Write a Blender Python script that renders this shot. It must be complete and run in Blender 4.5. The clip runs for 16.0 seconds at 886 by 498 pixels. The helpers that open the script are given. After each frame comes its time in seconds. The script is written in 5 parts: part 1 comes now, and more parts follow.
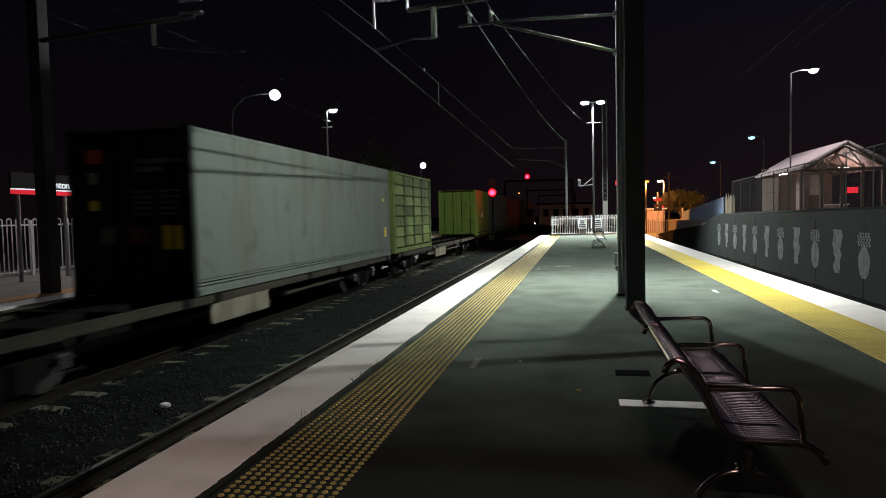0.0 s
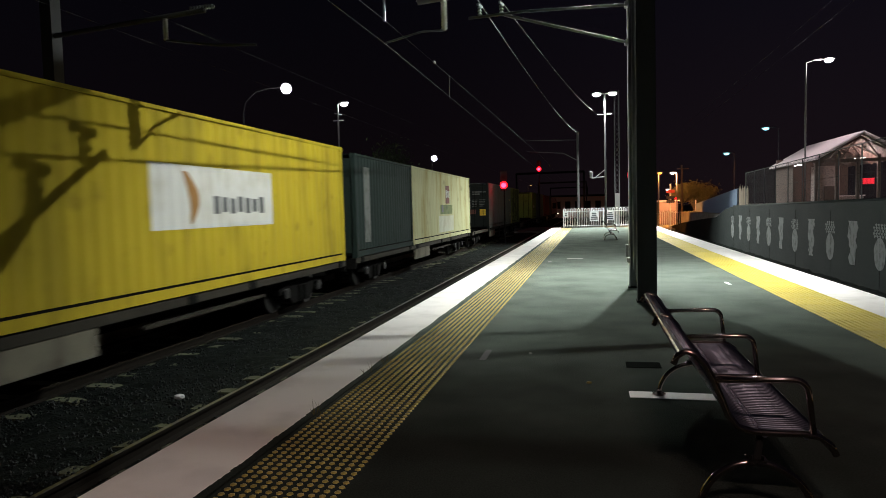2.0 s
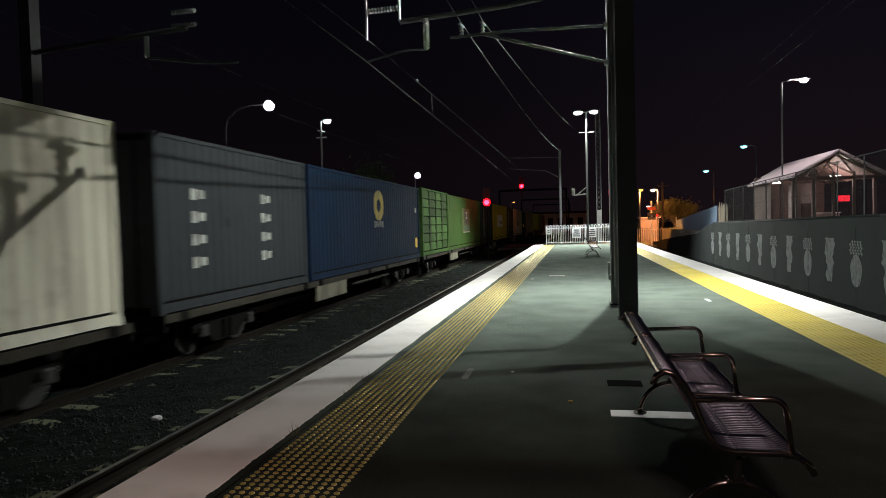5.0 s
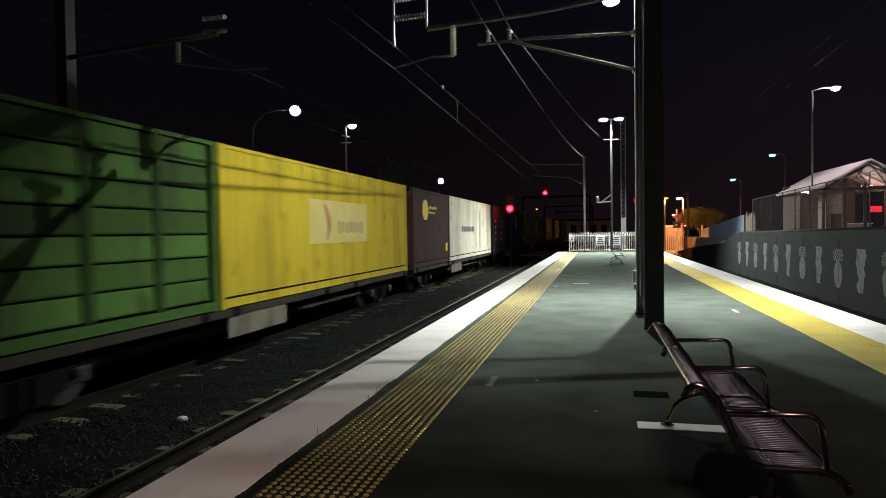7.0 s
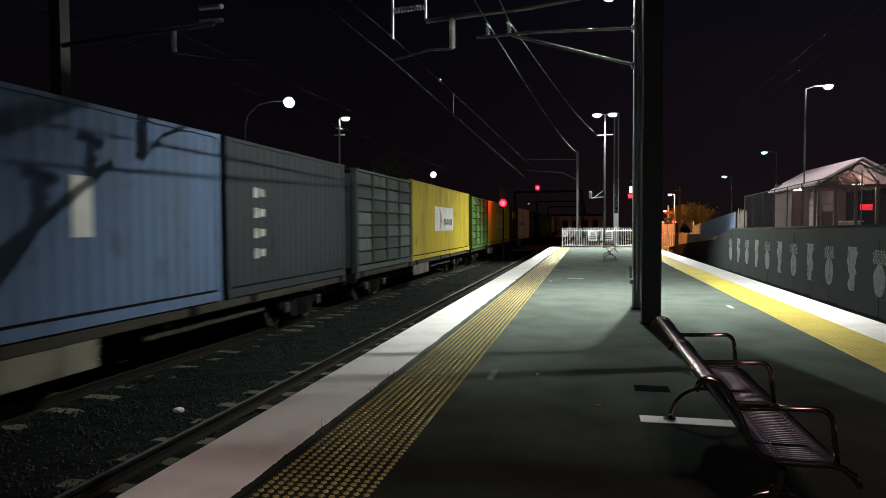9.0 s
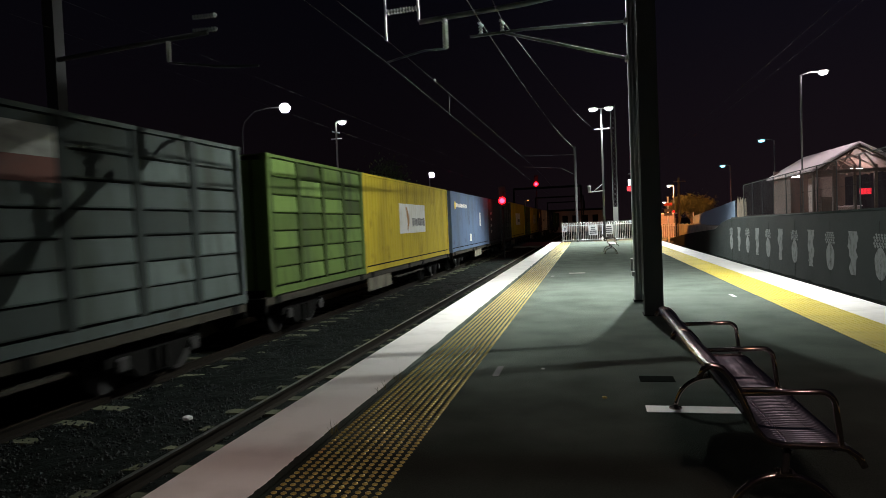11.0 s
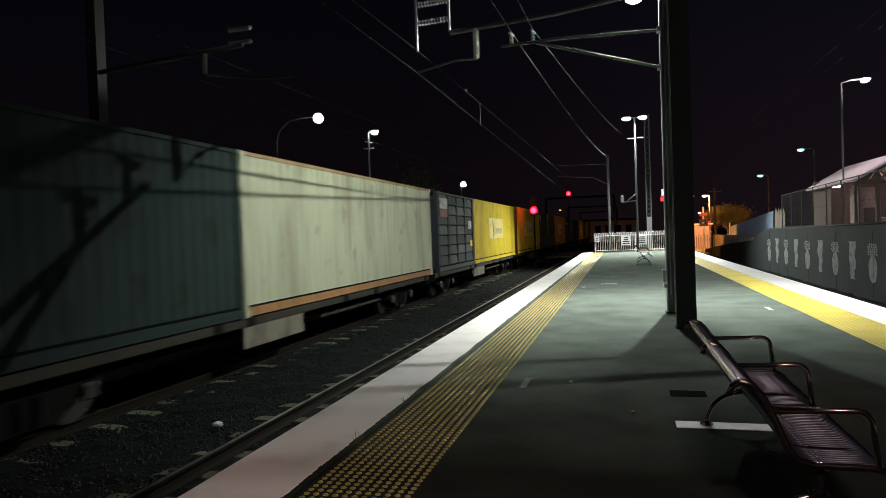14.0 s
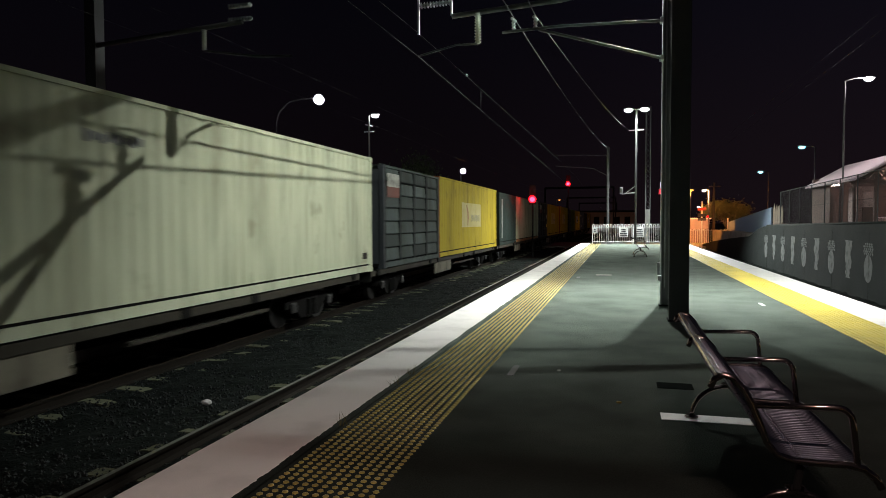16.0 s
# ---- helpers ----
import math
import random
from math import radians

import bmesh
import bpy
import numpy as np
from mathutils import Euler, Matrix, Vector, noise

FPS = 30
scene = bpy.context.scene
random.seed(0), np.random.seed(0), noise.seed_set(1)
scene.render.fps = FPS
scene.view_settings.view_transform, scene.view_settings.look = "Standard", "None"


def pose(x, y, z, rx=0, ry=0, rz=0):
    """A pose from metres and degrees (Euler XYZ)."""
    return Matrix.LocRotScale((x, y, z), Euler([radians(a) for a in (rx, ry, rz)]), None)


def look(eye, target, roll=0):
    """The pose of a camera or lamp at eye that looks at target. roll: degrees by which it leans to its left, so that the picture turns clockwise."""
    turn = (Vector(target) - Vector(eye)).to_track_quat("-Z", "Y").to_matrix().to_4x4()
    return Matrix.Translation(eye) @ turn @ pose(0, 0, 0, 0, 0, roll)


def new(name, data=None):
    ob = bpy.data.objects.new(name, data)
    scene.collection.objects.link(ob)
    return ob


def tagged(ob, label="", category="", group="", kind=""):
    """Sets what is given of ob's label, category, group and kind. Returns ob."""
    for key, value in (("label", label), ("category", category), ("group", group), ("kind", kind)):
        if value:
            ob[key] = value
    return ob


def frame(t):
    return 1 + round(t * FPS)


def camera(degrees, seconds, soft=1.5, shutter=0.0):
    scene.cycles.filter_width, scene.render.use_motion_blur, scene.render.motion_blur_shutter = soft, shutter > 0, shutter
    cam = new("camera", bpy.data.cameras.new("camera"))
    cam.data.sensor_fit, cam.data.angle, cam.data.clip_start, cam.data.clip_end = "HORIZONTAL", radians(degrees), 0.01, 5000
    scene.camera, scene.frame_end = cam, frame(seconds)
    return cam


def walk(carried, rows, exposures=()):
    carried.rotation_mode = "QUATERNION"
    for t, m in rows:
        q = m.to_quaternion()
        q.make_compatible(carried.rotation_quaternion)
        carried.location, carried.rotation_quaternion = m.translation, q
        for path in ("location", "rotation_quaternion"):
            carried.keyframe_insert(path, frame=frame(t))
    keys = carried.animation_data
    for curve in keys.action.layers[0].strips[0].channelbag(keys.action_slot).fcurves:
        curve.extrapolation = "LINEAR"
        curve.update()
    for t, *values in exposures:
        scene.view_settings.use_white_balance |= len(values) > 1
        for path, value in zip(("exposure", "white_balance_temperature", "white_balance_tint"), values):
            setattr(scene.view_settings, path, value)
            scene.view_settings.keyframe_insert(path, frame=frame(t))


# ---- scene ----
cam = camera(68.0, 16.0, 0.85, 0.33)

# seconds, eye x y z, yaw to the left, pitch up, roll
PATH = [
    (0.0, 0.000, 0.000, 1.350, 11.79, -2.86, -1.27),
    (0.5, -0.002, 0.003, 1.349, 11.87, -2.80, -0.89),
    (1.0, -0.006, 0.007, 1.354, 12.44, -2.64, -0.27),
    (1.5, 0.007, -0.011, 1.347, 13.18, -3.02, -0.69),
    (2.0, 0.015, -0.007, 1.345, 12.82, -3.45, -1.49),
    (2.5, 0.030, -0.009, 1.351, 12.33, -3.22, -1.67),
    (3.0, 0.037, -0.005, 1.349, 11.95, -3.33, -2.15),
    (3.5, 0.038, -0.001, 1.357, 11.74, -2.78, -1.90),
    (4.0, 0.035, 0.000, 1.354, 11.23, -2.26, -1.49),
    (6.5, 0.023, 0.012, 1.376, 12.17, -1.81, -1.43),
    (7.0, -0.002, -0.004, 1.373, 13.25, -1.51, -0.79),
    (7.5, -0.027, -0.011, 1.375, 13.97, -1.62, -0.68),
    (8.0, -0.071, -0.015, 1.371, 12.84, -2.20, 0.43),
    (10.5, -0.108, -0.039, 1.362, 12.30, -1.71, -2.01),
    (11.0, -0.096, -0.057, 1.360, 12.57, -2.06, -2.34),
    (11.5, -0.090, -0.045, 1.360, 12.87, -2.27, -1.99),
    (12.0, -0.081, -0.034, 1.363, 14.10, -1.97, -1.78),
    (12.5, -0.075, -0.058, 1.358, 14.39, -2.06, -1.87),
    (13.0, -0.082, -0.040, 1.358, 14.43, -2.38, -1.67),
    (13.5, -0.081, -0.037, 1.362, 14.82, -1.75, -1.33),
    (14.0, -0.063, -0.036, 1.366, 15.28, -1.15, -2.03),
    (14.5, -0.040, -0.040, 1.361, 15.13, -1.43, -2.39),
    (15.0, -0.033, -0.014, 1.356, 14.82, -1.95, -1.43),
    (15.5, -0.026, 0.012, 1.355, 15.31, -2.64, -1.10),
    (16.0, -0.018, 0.008, 1.351, 15.13, -2.34, -0.21),
]


def stand(x, y, z, yaw, pitch, roll):
    a, b = radians(yaw), radians(pitch)
    ahead = Vector((-math.sin(a) * math.cos(b), math.cos(a) * math.cos(b), math.sin(b)))
    eye = Vector((x, y, z))
    return look(eye, eye + ahead, roll)


walk(cam, [(t, stand(*row)) for t, *row in PATH])

# ---- night sky and lamps ----
world = bpy.data.worlds.new("night")
scene.world = world
world.use_nodes = True
wn, wl = world.node_tree.nodes, world.node_tree.links
wback = wn["Background"]
wco = wn.new("ShaderNodeTexCoord")
wsep = wn.new("ShaderNodeSeparateXYZ")
wramp = wn.new("ShaderNodeValToRGB")
wl.new(wco.outputs["Generated"], wsep.inputs[0])
wl.new(wsep.outputs["Z"], wramp.inputs[0])
# sky brightened to the east, standing in for the platform lamp's glow
weast = wn.new("ShaderNodeMapRange")
weast.interpolation_type = "SMOOTHSTEP"
for key, value in (("From Min", -0.35), ("From Max", 0.35), ("To Min", 1.0), ("To Max", 2.2)):
    weast.inputs[key].default_value = value
wl.new(wsep.outputs["X"], weast.inputs[0])
wl.new(weast.outputs[0], wback.inputs[1])
wl.new(wramp.outputs[0], wback.inputs[0])
wramp.color_ramp.elements[0].color = (0.0035, 0.0021, 0.0028, 1)
wramp.color_ramp.elements[1].color = (0.0013, 0.0013, 0.0026, 1)
wramp.color_ramp.elements[1].position = 0.35
scene.view_settings.exposure = 0.1


def lamp(name, place, watts, colour, radius=0.12, spread=None, target=None, blend=0.5):
    data = bpy.data.lights.new(name, "SPOT" if spread else "POINT")
    data.energy, data.color, data.shadow_soft_size = watts, colour, radius
    ob = new(name, data)
    if spread:
        data.spot_size, data.spot_blend = radians(spread), blend
        ob.matrix_world = look(place, target or (place[0], place[1] + 0.001, 0))
    else:
        ob.location = place
    return ob


COOL = (0.955, 1.0, 0.94)
WHITE = (1.0, 0.97, 0.93)
SODIUM = (1.0, 0.33, 0.06)
MAST_Y = 11.07
HEAD_Y, HEAD_Z = 13.0, 6.02
# the two heads' aims and cones are tuned to the light on platform and train
lamp("platform_light", (0.28, HEAD_Y, HEAD_Z - 0.29), 1450, COOL, 0.03, 118, (2.0, HEAD_Y - 2.6, 0), 0.7)
lamp("platform_light", (0.92, HEAD_Y, HEAD_Z - 0.07), 3900, COOL, 0.022, 168, (-1.7, HEAD_Y + 3.5, 0), 0.45)
lamp("platform_light_far", (0.40, 40.5, 7.85), 8200, COOL, 0.14, 122, (0.40, 37.0, 0), blend=0.8)
lamp("platform_light_far", (1.28, 40.5, 7.85), 8200, COOL, 0.14, 122, (1.28, 37.0, 0), blend=0.8)
lamp("platform_light_near", (0.29, -3.0, 6.1), 420, (1.0, 0.70, 0.62), 0.12, 132, blend=0.5)
lamp("platform_light_near", (1.21, -3.0, 6.1), 420, (1.0, 0.70, 0.62), 0.12, 132, blend=0.5)
lamp("street_light", (-14.43, 30.0, 7.30), 500, (0.93, 0.86, 1.0), 0.2)
lamp("street_light", (-15.2, 40.0, 8.1), 500, COOL, 0.2)
lamp("station_light", (-13.43, 19.8, 2.62), 190, (1.0, 0.93, 0.93), 0.12)
lamp("station_light", (-13.43, 22.2, 2.62), 90, (1.0, 0.93, 0.93), 0.12)
# no lamp body here: added to light the opposite platform
lamp("station_light", (-12.8, 14.0, 5.6), 200, (1.0, 0.93, 0.95), 0.15)
lamp("car_park_light", (9.5, 29.8, 6.9), 450, (1.0, 0.86, 0.88), 0.15)
lamp("building_light", (10.9, 31.0, 2.80), 200, (1.0, 0.75, 0.69), 0.2)
lamp("crossing_light", (6.66, 69.9, 4.2), 9000, SODIUM, 0.2, 108, blend=0.3)
# added lamp, hidden behind the column, that lights the crossing from the front
lamp("crossing_light", (4.25, 54.0, 6.3), 7000, SODIUM, 0.2, 85, (7.6, 62.0, -0.5), blend=0.6)
# orange light added at the white lamp, aimed at the tree
lamp("crossing_light", (9.3, 79.6, 4.7), 5000, (1.0, 0.42, 0.15), 0.2, 130, (12.2, 86.0, 0), blend=0.3)
# no lamp body here: added for the orange light on the far train
lamp("crossing_light", (-3.0, 92.0, 7.5), 140, SODIUM, 0.2, 110, blend=0.4)
lamp("signal_glow", (-5.72, 43.4, 2.86), 25, (1.0, 0.02, 0.03), 0.1)
lamp("signal_glow", (-5.59, 72.4, 5.49), 50, (1.0, 0.02, 0.03), 0.1)


# ---- materials ----
def mat(name, col, rough=0.6, metal=0.0, var=0.25, scale=6.0, fine=90.0, bump=0.15, dirt=None, dirt_amount=0.0,
        dirt_scale=1.3, spec=0.5, stretch=(1, 1, 1), piece=0.0, streak=None, streak_amount=0.0, contrast=0.45):
    m = bpy.data.materials.new(name)
    m.use_nodes = True
    n, l = m.node_tree.nodes, m.node_tree.links
    b = n["Principled BSDF"]
    co = n.new("ShaderNodeTexCoord")
    mp = n.new("ShaderNodeMapping")
    mp.inputs["Scale"].default_value = stretch
    l.new(co.outputs["Object"], mp.inputs[0])
    big, small = n.new("ShaderNodeTexNoise"), n.new("ShaderNodeTexNoise")
    for t, s, d in ((big, scale, 4), (small, fine, 3)):
        t.inputs["Scale"].default_value, t.inputs["Detail"].default_value = s, d
        l.new(mp.outputs[0], t.inputs["Vector"])
    mix = n.new("ShaderNodeMix")
    mix.data_type = "RGBA"
    lo = [c * (1 - var) for c in col]
    hi = [min(1, c * (1 + var)) for c in col]
    mix.inputs["A"].default_value, mix.inputs["B"].default_value = (*lo, 1), (*hi, 1)
    half = n.new("ShaderNodeMath")
    half.operation = "MULTIPLY_ADD"
    half.inputs[1].default_value, half.inputs[2].default_value = contrast, 0.72 - contrast
    add = n.new("ShaderNodeMath")
    add.operation = "ADD"
    l.new(big.outputs[0], add.inputs[0])
    l.new(small.outputs[0], add.inputs[1])
    l.new(add.outputs[0], half.inputs[0])
    l.new(half.outputs[0], mix.inputs["Factor"])
    out = mix.outputs["Result"]
    if piece:
        info = n.new("ShaderNodeObjectInfo")
        hsv = n.new("ShaderNodeHueSaturation")
        mr = n.new("ShaderNodeMapRange")
        mr.inputs["To Min"].default_value, mr.inputs["To Max"].default_value = 1 - piece, 1 + piece
        l.new(info.outputs["Random"], mr.inputs[0])
        l.new(mr.outputs[0], hsv.inputs["Value"])
        l.new(out, hsv.inputs["Color"])
        out = hsv.outputs[0]
    if dirt:
        dn = n.new("ShaderNodeTexNoise")
        dn.inputs["Scale"].default_value, dn.inputs["Detail"].default_value = dirt_scale, 6
        l.new(mp.outputs[0], dn.inputs["Vector"])
        ramp = n.new("ShaderNodeValToRGB")
        ramp.color_ramp.elements[0].position, ramp.color_ramp.elements[1].position = 0.48, 0.72
        l.new(dn.outputs[0], ramp.inputs[0])
        am = n.new("ShaderNodeMath")
        am.operation = "MULTIPLY"
        am.inputs[1].default_value = dirt_amount
        l.new(ramp.outputs[0], am.inputs[0])
        dm = n.new("ShaderNodeMix")
        dm.data_type = "RGBA"
        dm.inputs["B"].default_value = (*dirt, 1)
        l.new(am.outputs[0], dm.inputs["Factor"])
        l.new(out, dm.inputs["A"])
        out = dm.outputs["Result"]
    if streak:
        # runs of rust and grime down the sheet, and blotches, shifted from piece to piece
        info = n.new("ShaderNodeObjectInfo")
        vm = n.new("ShaderNodeVectorMath")
        vm.operation = "ADD"
        sc = n.new("ShaderNodeMath")
        sc.operation = "MULTIPLY"
        sc.inputs[1].default_value = 37.0
        l.new(info.outputs["Random"], sc.inputs[0])
        l.new(co.outputs["Object"], vm.inputs[0])
        l.new(sc.outputs[0], vm.inputs[1])
        facs = []
        for stretch2, s, lo2, hi2 in (((1, 7, 0.35), 1.0, 0.56, 0.74), ((1, 1.2, 1.0), 1.6, 0.60, 0.70)):
            m2 = n.new("ShaderNodeMapping")
            m2.inputs["Scale"].default_value = stretch2
            l.new(vm.outputs[0], m2.inputs[0])
            sn = n.new("ShaderNodeTexNoise")
            sn.inputs["Scale"].default_value, sn.inputs["Detail"].default_value = s, 7
            l.new(m2.outputs[0], sn.inputs["Vector"])
            sr = n.new("ShaderNodeMapRange")
            sr.inputs["From Min"].default_value, sr.inputs["From Max"].default_value = lo2, hi2
            sr.inputs["To Max"].default_value = streak_amount
            l.new(sn.outputs[0], sr.inputs[0])
            facs.append(sr.outputs[0])
        mx = n.new("ShaderNodeMath")
        mx.operation = "MAXIMUM"
        l.new(facs[0], mx.inputs[0])
        l.new(facs[1], mx.inputs[1])
        sm = n.new("ShaderNodeMix")
        sm.data_type = "RGBA"
        sm.inputs["B"].default_value = (*streak, 1)
        l.new(mx.outputs[0], sm.inputs["Factor"])
        l.new(out, sm.inputs["A"])
        out = sm.outputs["Result"]
    l.new(out, b.inputs["Base Color"])
    rr = n.new("ShaderNodeMapRange")
    rr.inputs["To Min"].default_value, rr.inputs["To Max"].default_value = max(0, rough - 0.12), min(1, rough + 0.12)
    l.new(big.outputs[0], rr.inputs[0])
    l.new(rr.outputs[0], b.inputs["Roughness"])
    b.inputs["Metallic"].default_value = metal
    b.inputs["Specular IOR Level"].default_value = spec
    if bump:
        bp = n.new("ShaderNodeBump")
        bp.inputs["Strength"].default_value, bp.inputs["Distance"].default_value = bump, 0.02
        l.new(small.outputs[0], bp.inputs["Height"])
        l.new(bp.outputs[0], b.inputs["Normal"])
    return m


def glow(name, col, strength):
    m = bpy.data.materials.new(name)
    m.use_nodes = True
    b = m.node_tree.nodes["Principled BSDF"]
    b.inputs["Base Color"].default_value = (*col, 1)
    b.inputs["Emission Color"].default_value = (*col, 1)
    b.inputs["Emission Strength"].default_value = strength
    return m


M_ASPHALT = mat("asphalt", (0.115, 0.126, 0.114), 0.9, spec=0.07, var=0.3, scale=1.1, fine=160, bump=0.35, dirt=(0.17, 0.18, 0.165), dirt_amount=0.6, dirt_scale=0.5)


def near_shade(m, dark, y0, y1):
    """Shade painted into the colour of one end of a surface, feathered along a wavering line."""
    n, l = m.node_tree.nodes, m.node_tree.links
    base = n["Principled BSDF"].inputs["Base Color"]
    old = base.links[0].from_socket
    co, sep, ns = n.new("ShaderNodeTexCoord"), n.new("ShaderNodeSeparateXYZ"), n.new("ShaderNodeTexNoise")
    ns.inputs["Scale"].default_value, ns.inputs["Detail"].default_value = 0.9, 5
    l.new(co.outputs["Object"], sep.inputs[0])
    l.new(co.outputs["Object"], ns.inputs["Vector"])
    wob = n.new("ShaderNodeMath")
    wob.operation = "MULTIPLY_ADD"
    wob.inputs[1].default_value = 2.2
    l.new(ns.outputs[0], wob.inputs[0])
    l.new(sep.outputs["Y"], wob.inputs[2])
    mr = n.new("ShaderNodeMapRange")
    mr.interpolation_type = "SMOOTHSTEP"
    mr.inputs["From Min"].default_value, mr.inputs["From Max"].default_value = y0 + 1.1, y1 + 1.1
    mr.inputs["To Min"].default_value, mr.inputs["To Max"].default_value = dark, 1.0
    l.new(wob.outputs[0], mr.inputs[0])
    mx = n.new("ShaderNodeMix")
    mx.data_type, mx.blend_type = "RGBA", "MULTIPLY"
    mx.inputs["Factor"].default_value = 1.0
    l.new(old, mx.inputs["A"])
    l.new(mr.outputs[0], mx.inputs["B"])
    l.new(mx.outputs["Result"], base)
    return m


# the deck's near end is coloured darker in place of shade
M_DECK = near_shade(mat("platform_asphalt", (0.088, 0.104, 0.091), 0.95, spec=0.0, var=0.5, scale=1.6, fine=95, bump=0.5, contrast=1.2, dirt=(0.125, 0.14, 0.127), dirt_amount=0.5, dirt_scale=0.5), 0.24, 3.4, 6.6)
M_WHITELINE = mat("white_line_paint", (0.70, 0.68, 0.66), 0.6, var=0.06, scale=2.5, fine=140, bump=0.12, dirt=(0.33, 0.31, 0.29), dirt_amount=0.35, dirt_scale=2.2)
M_STUD = mat("brass_stud", (0.33, 0.255, 0.075), 0.36, 0.75, var=0.35, scale=40, bump=0.0)
M_YELLOW_TILE = mat("yellow_tile", (0.58, 0.47, 0.08), 0.6, var=0.15, scale=3, fine=120, bump=0.2, dirt=(0.30, 0.23, 0.06), dirt_amount=0.45, dirt_scale=1.6, piece=0.08)
M_CONCRETE = mat("concrete", (0.27, 0.26, 0.24), 0.8, var=0.2, scale=3, fine=70, bump=0.3, dirt=(0.10, 0.09, 0.08), dirt_amount=0.5)
M_SLEEPER = mat("sleeper_concrete", (0.088, 0.094, 0.062), 0.9, spec=0.05, var=0.3, scale=6, fine=60, bump=0.4, dirt=(0.03, 0.03, 0.026), dirt_amount=0.7, dirt_scale=2.6, piece=0.25)
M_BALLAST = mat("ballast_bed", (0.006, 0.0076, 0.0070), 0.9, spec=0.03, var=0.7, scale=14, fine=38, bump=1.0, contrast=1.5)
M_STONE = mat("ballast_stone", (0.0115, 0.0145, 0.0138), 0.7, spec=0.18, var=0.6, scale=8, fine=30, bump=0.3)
M_GROUND = mat("dark_ground", (0.05, 0.048, 0.042), 0.9, var=0.4, scale=0.6, fine=14, bump=0.6)
M_RAIL = mat("rail_steel", (0.013, 0.011, 0.009), 0.85, 0.0, spec=0.04, var=0.3, scale=8, bump=0.2)
# rail heads of the second track, set darker than the others
M_RAILDULL = mat("dark_rail_head", (0.016, 0.012, 0.009), 0.85, 0.0, spec=0.03, var=0.3, scale=8, bump=0.1)
M_RAILTOP = mat("polished_rail_head", (0.14, 0.135, 0.125), 0.35, 0.9, var=0.1, scale=20, bump=0.0)
M_CHROME = mat("stainless_tube", (0.34, 0.27, 0.25), 0.15, 1.0, var=0.08, scale=30, bump=0.0)
M_SEAT = mat("stainless_slat", (0.19, 0.19, 0.24), 0.30, 1.0, var=0.2, scale=50, bump=0.1)
M_GALV = mat("galvanised_steel", (0.36, 0.37, 0.38), 0.45, 0.85, var=0.25, scale=10, fine=60, bump=0.05)
M_COLUMN = mat("dark_column_paint", (0.055, 0.058, 0.060), 0.75, 0.0, spec=0.15, var=0.3, scale=4, fine=60, bump=0.1)
M_MAST = mat("weathered_mast_steel", (0.10, 0.105, 0.11), 0.6, 0.3, var=0.3, scale=5, fine=60, bump=0.1)
# mast flange and web are coloured lighter in place of light on them
M_FLANGE = mat("lightened_flange_steel", (0.40, 0.41, 0.42), 0.5, 0.3, var=0.3, scale=5, fine=60, bump=0.1)
M_WEB = mat("lightened_mast_web", (0.24, 0.25, 0.26), 0.65, 0.1, var=0.35, scale=3, fine=40, bump=0.1, dirt=(0.10, 0.10, 0.10), dirt_amount=0.6, dirt_scale=1.5)
M_POLE = mat("dark_pole_steel", (0.035, 0.036, 0.038), 0.75, 0.0, var=0.25, scale=4, bump=0.1)
M_WIRE = mat("wire", (0.032, 0.032, 0.032), 0.7, 0.2, var=0.1, bump=0.0)
M_PORCELAIN = mat("insulator_porcelain", (0.34, 0.36, 0.36), 0.25, var=0.1, bump=0.0)
M_FENCE = mat("white_fence_paint", (0.72, 0.70, 0.72), 0.5, var=0.08, scale=4, bump=0.05)
M_BLUEFENCE = mat("pale_sheet_fence", (0.19, 0.25, 0.36), 0.5, var=0.1, scale=1.0, bump=0.05)
M_WALL = mat("dark_painted_wall", (0.016, 0.020, 0.0195), 0.85, spec=0.15, var=0.25, scale=1.0, fine=60, bump=0.25, dirt=(0.012, 0.014, 0.014), dirt_amount=0.6, dirt_scale=0.6)
M_STENCIL = mat("stencil_paint", (0.10, 0.108, 0.108), 0.75, var=0.4, scale=9, fine=60, bump=0.1, dirt=(0.026, 0.031, 0.030), dirt_amount=0.95, dirt_scale=5)
M_ROOF = mat("pale_roof_sheet", (0.62, 0.52, 0.55), 0.5, var=0.08, scale=2, bump=0.05)
M_PLASTER = mat("pale_plaster", (0.31, 0.23, 0.215), 0.8, var=0.12, scale=2, bump=0.1)
M_BLACK = mat("black_rubber", (0.009, 0.009, 0.009), 0.8, spec=0.1, var=0.2, bump=0.1)
M_DARK = mat("dark_steel", (0.007, 0.0068, 0.0065), 0.85, 0.0, spec=0.05, var=0.4, scale=5, bump=0.2)
M_SILL = mat("dusty_wagon_steel", (0.036, 0.033, 0.026), 0.85, 0.0, spec=0.1, var=0.3, scale=3, fine=40, bump=0.2, dirt=(0.03, 0.026, 0.022), dirt_amount=0.8, dirt_scale=1.8)
M_PLATE = mat("dusty_plate", (0.16, 0.15, 0.115), 0.85, spec=0.1, var=0.3, scale=3, fine=40, bump=0.2, dirt=(0.06, 0.055, 0.045), dirt_amount=0.8, dirt_scale=1.8)
M_WHEEL = mat("wheel_steel", (0.014, 0.0135, 0.013), 0.7, 0.1, var=0.3, scale=7, bump=0.1)
M_DULL = mat("dull_grey_paint", (0.10, 0.10, 0.10), 0.7, var=0.25, scale=4, bump=0.1)
M_LEAF = mat("dark_leaf", (0.05, 0.085, 0.03), 0.6, var=0.4, scale=3, bump=0.0)
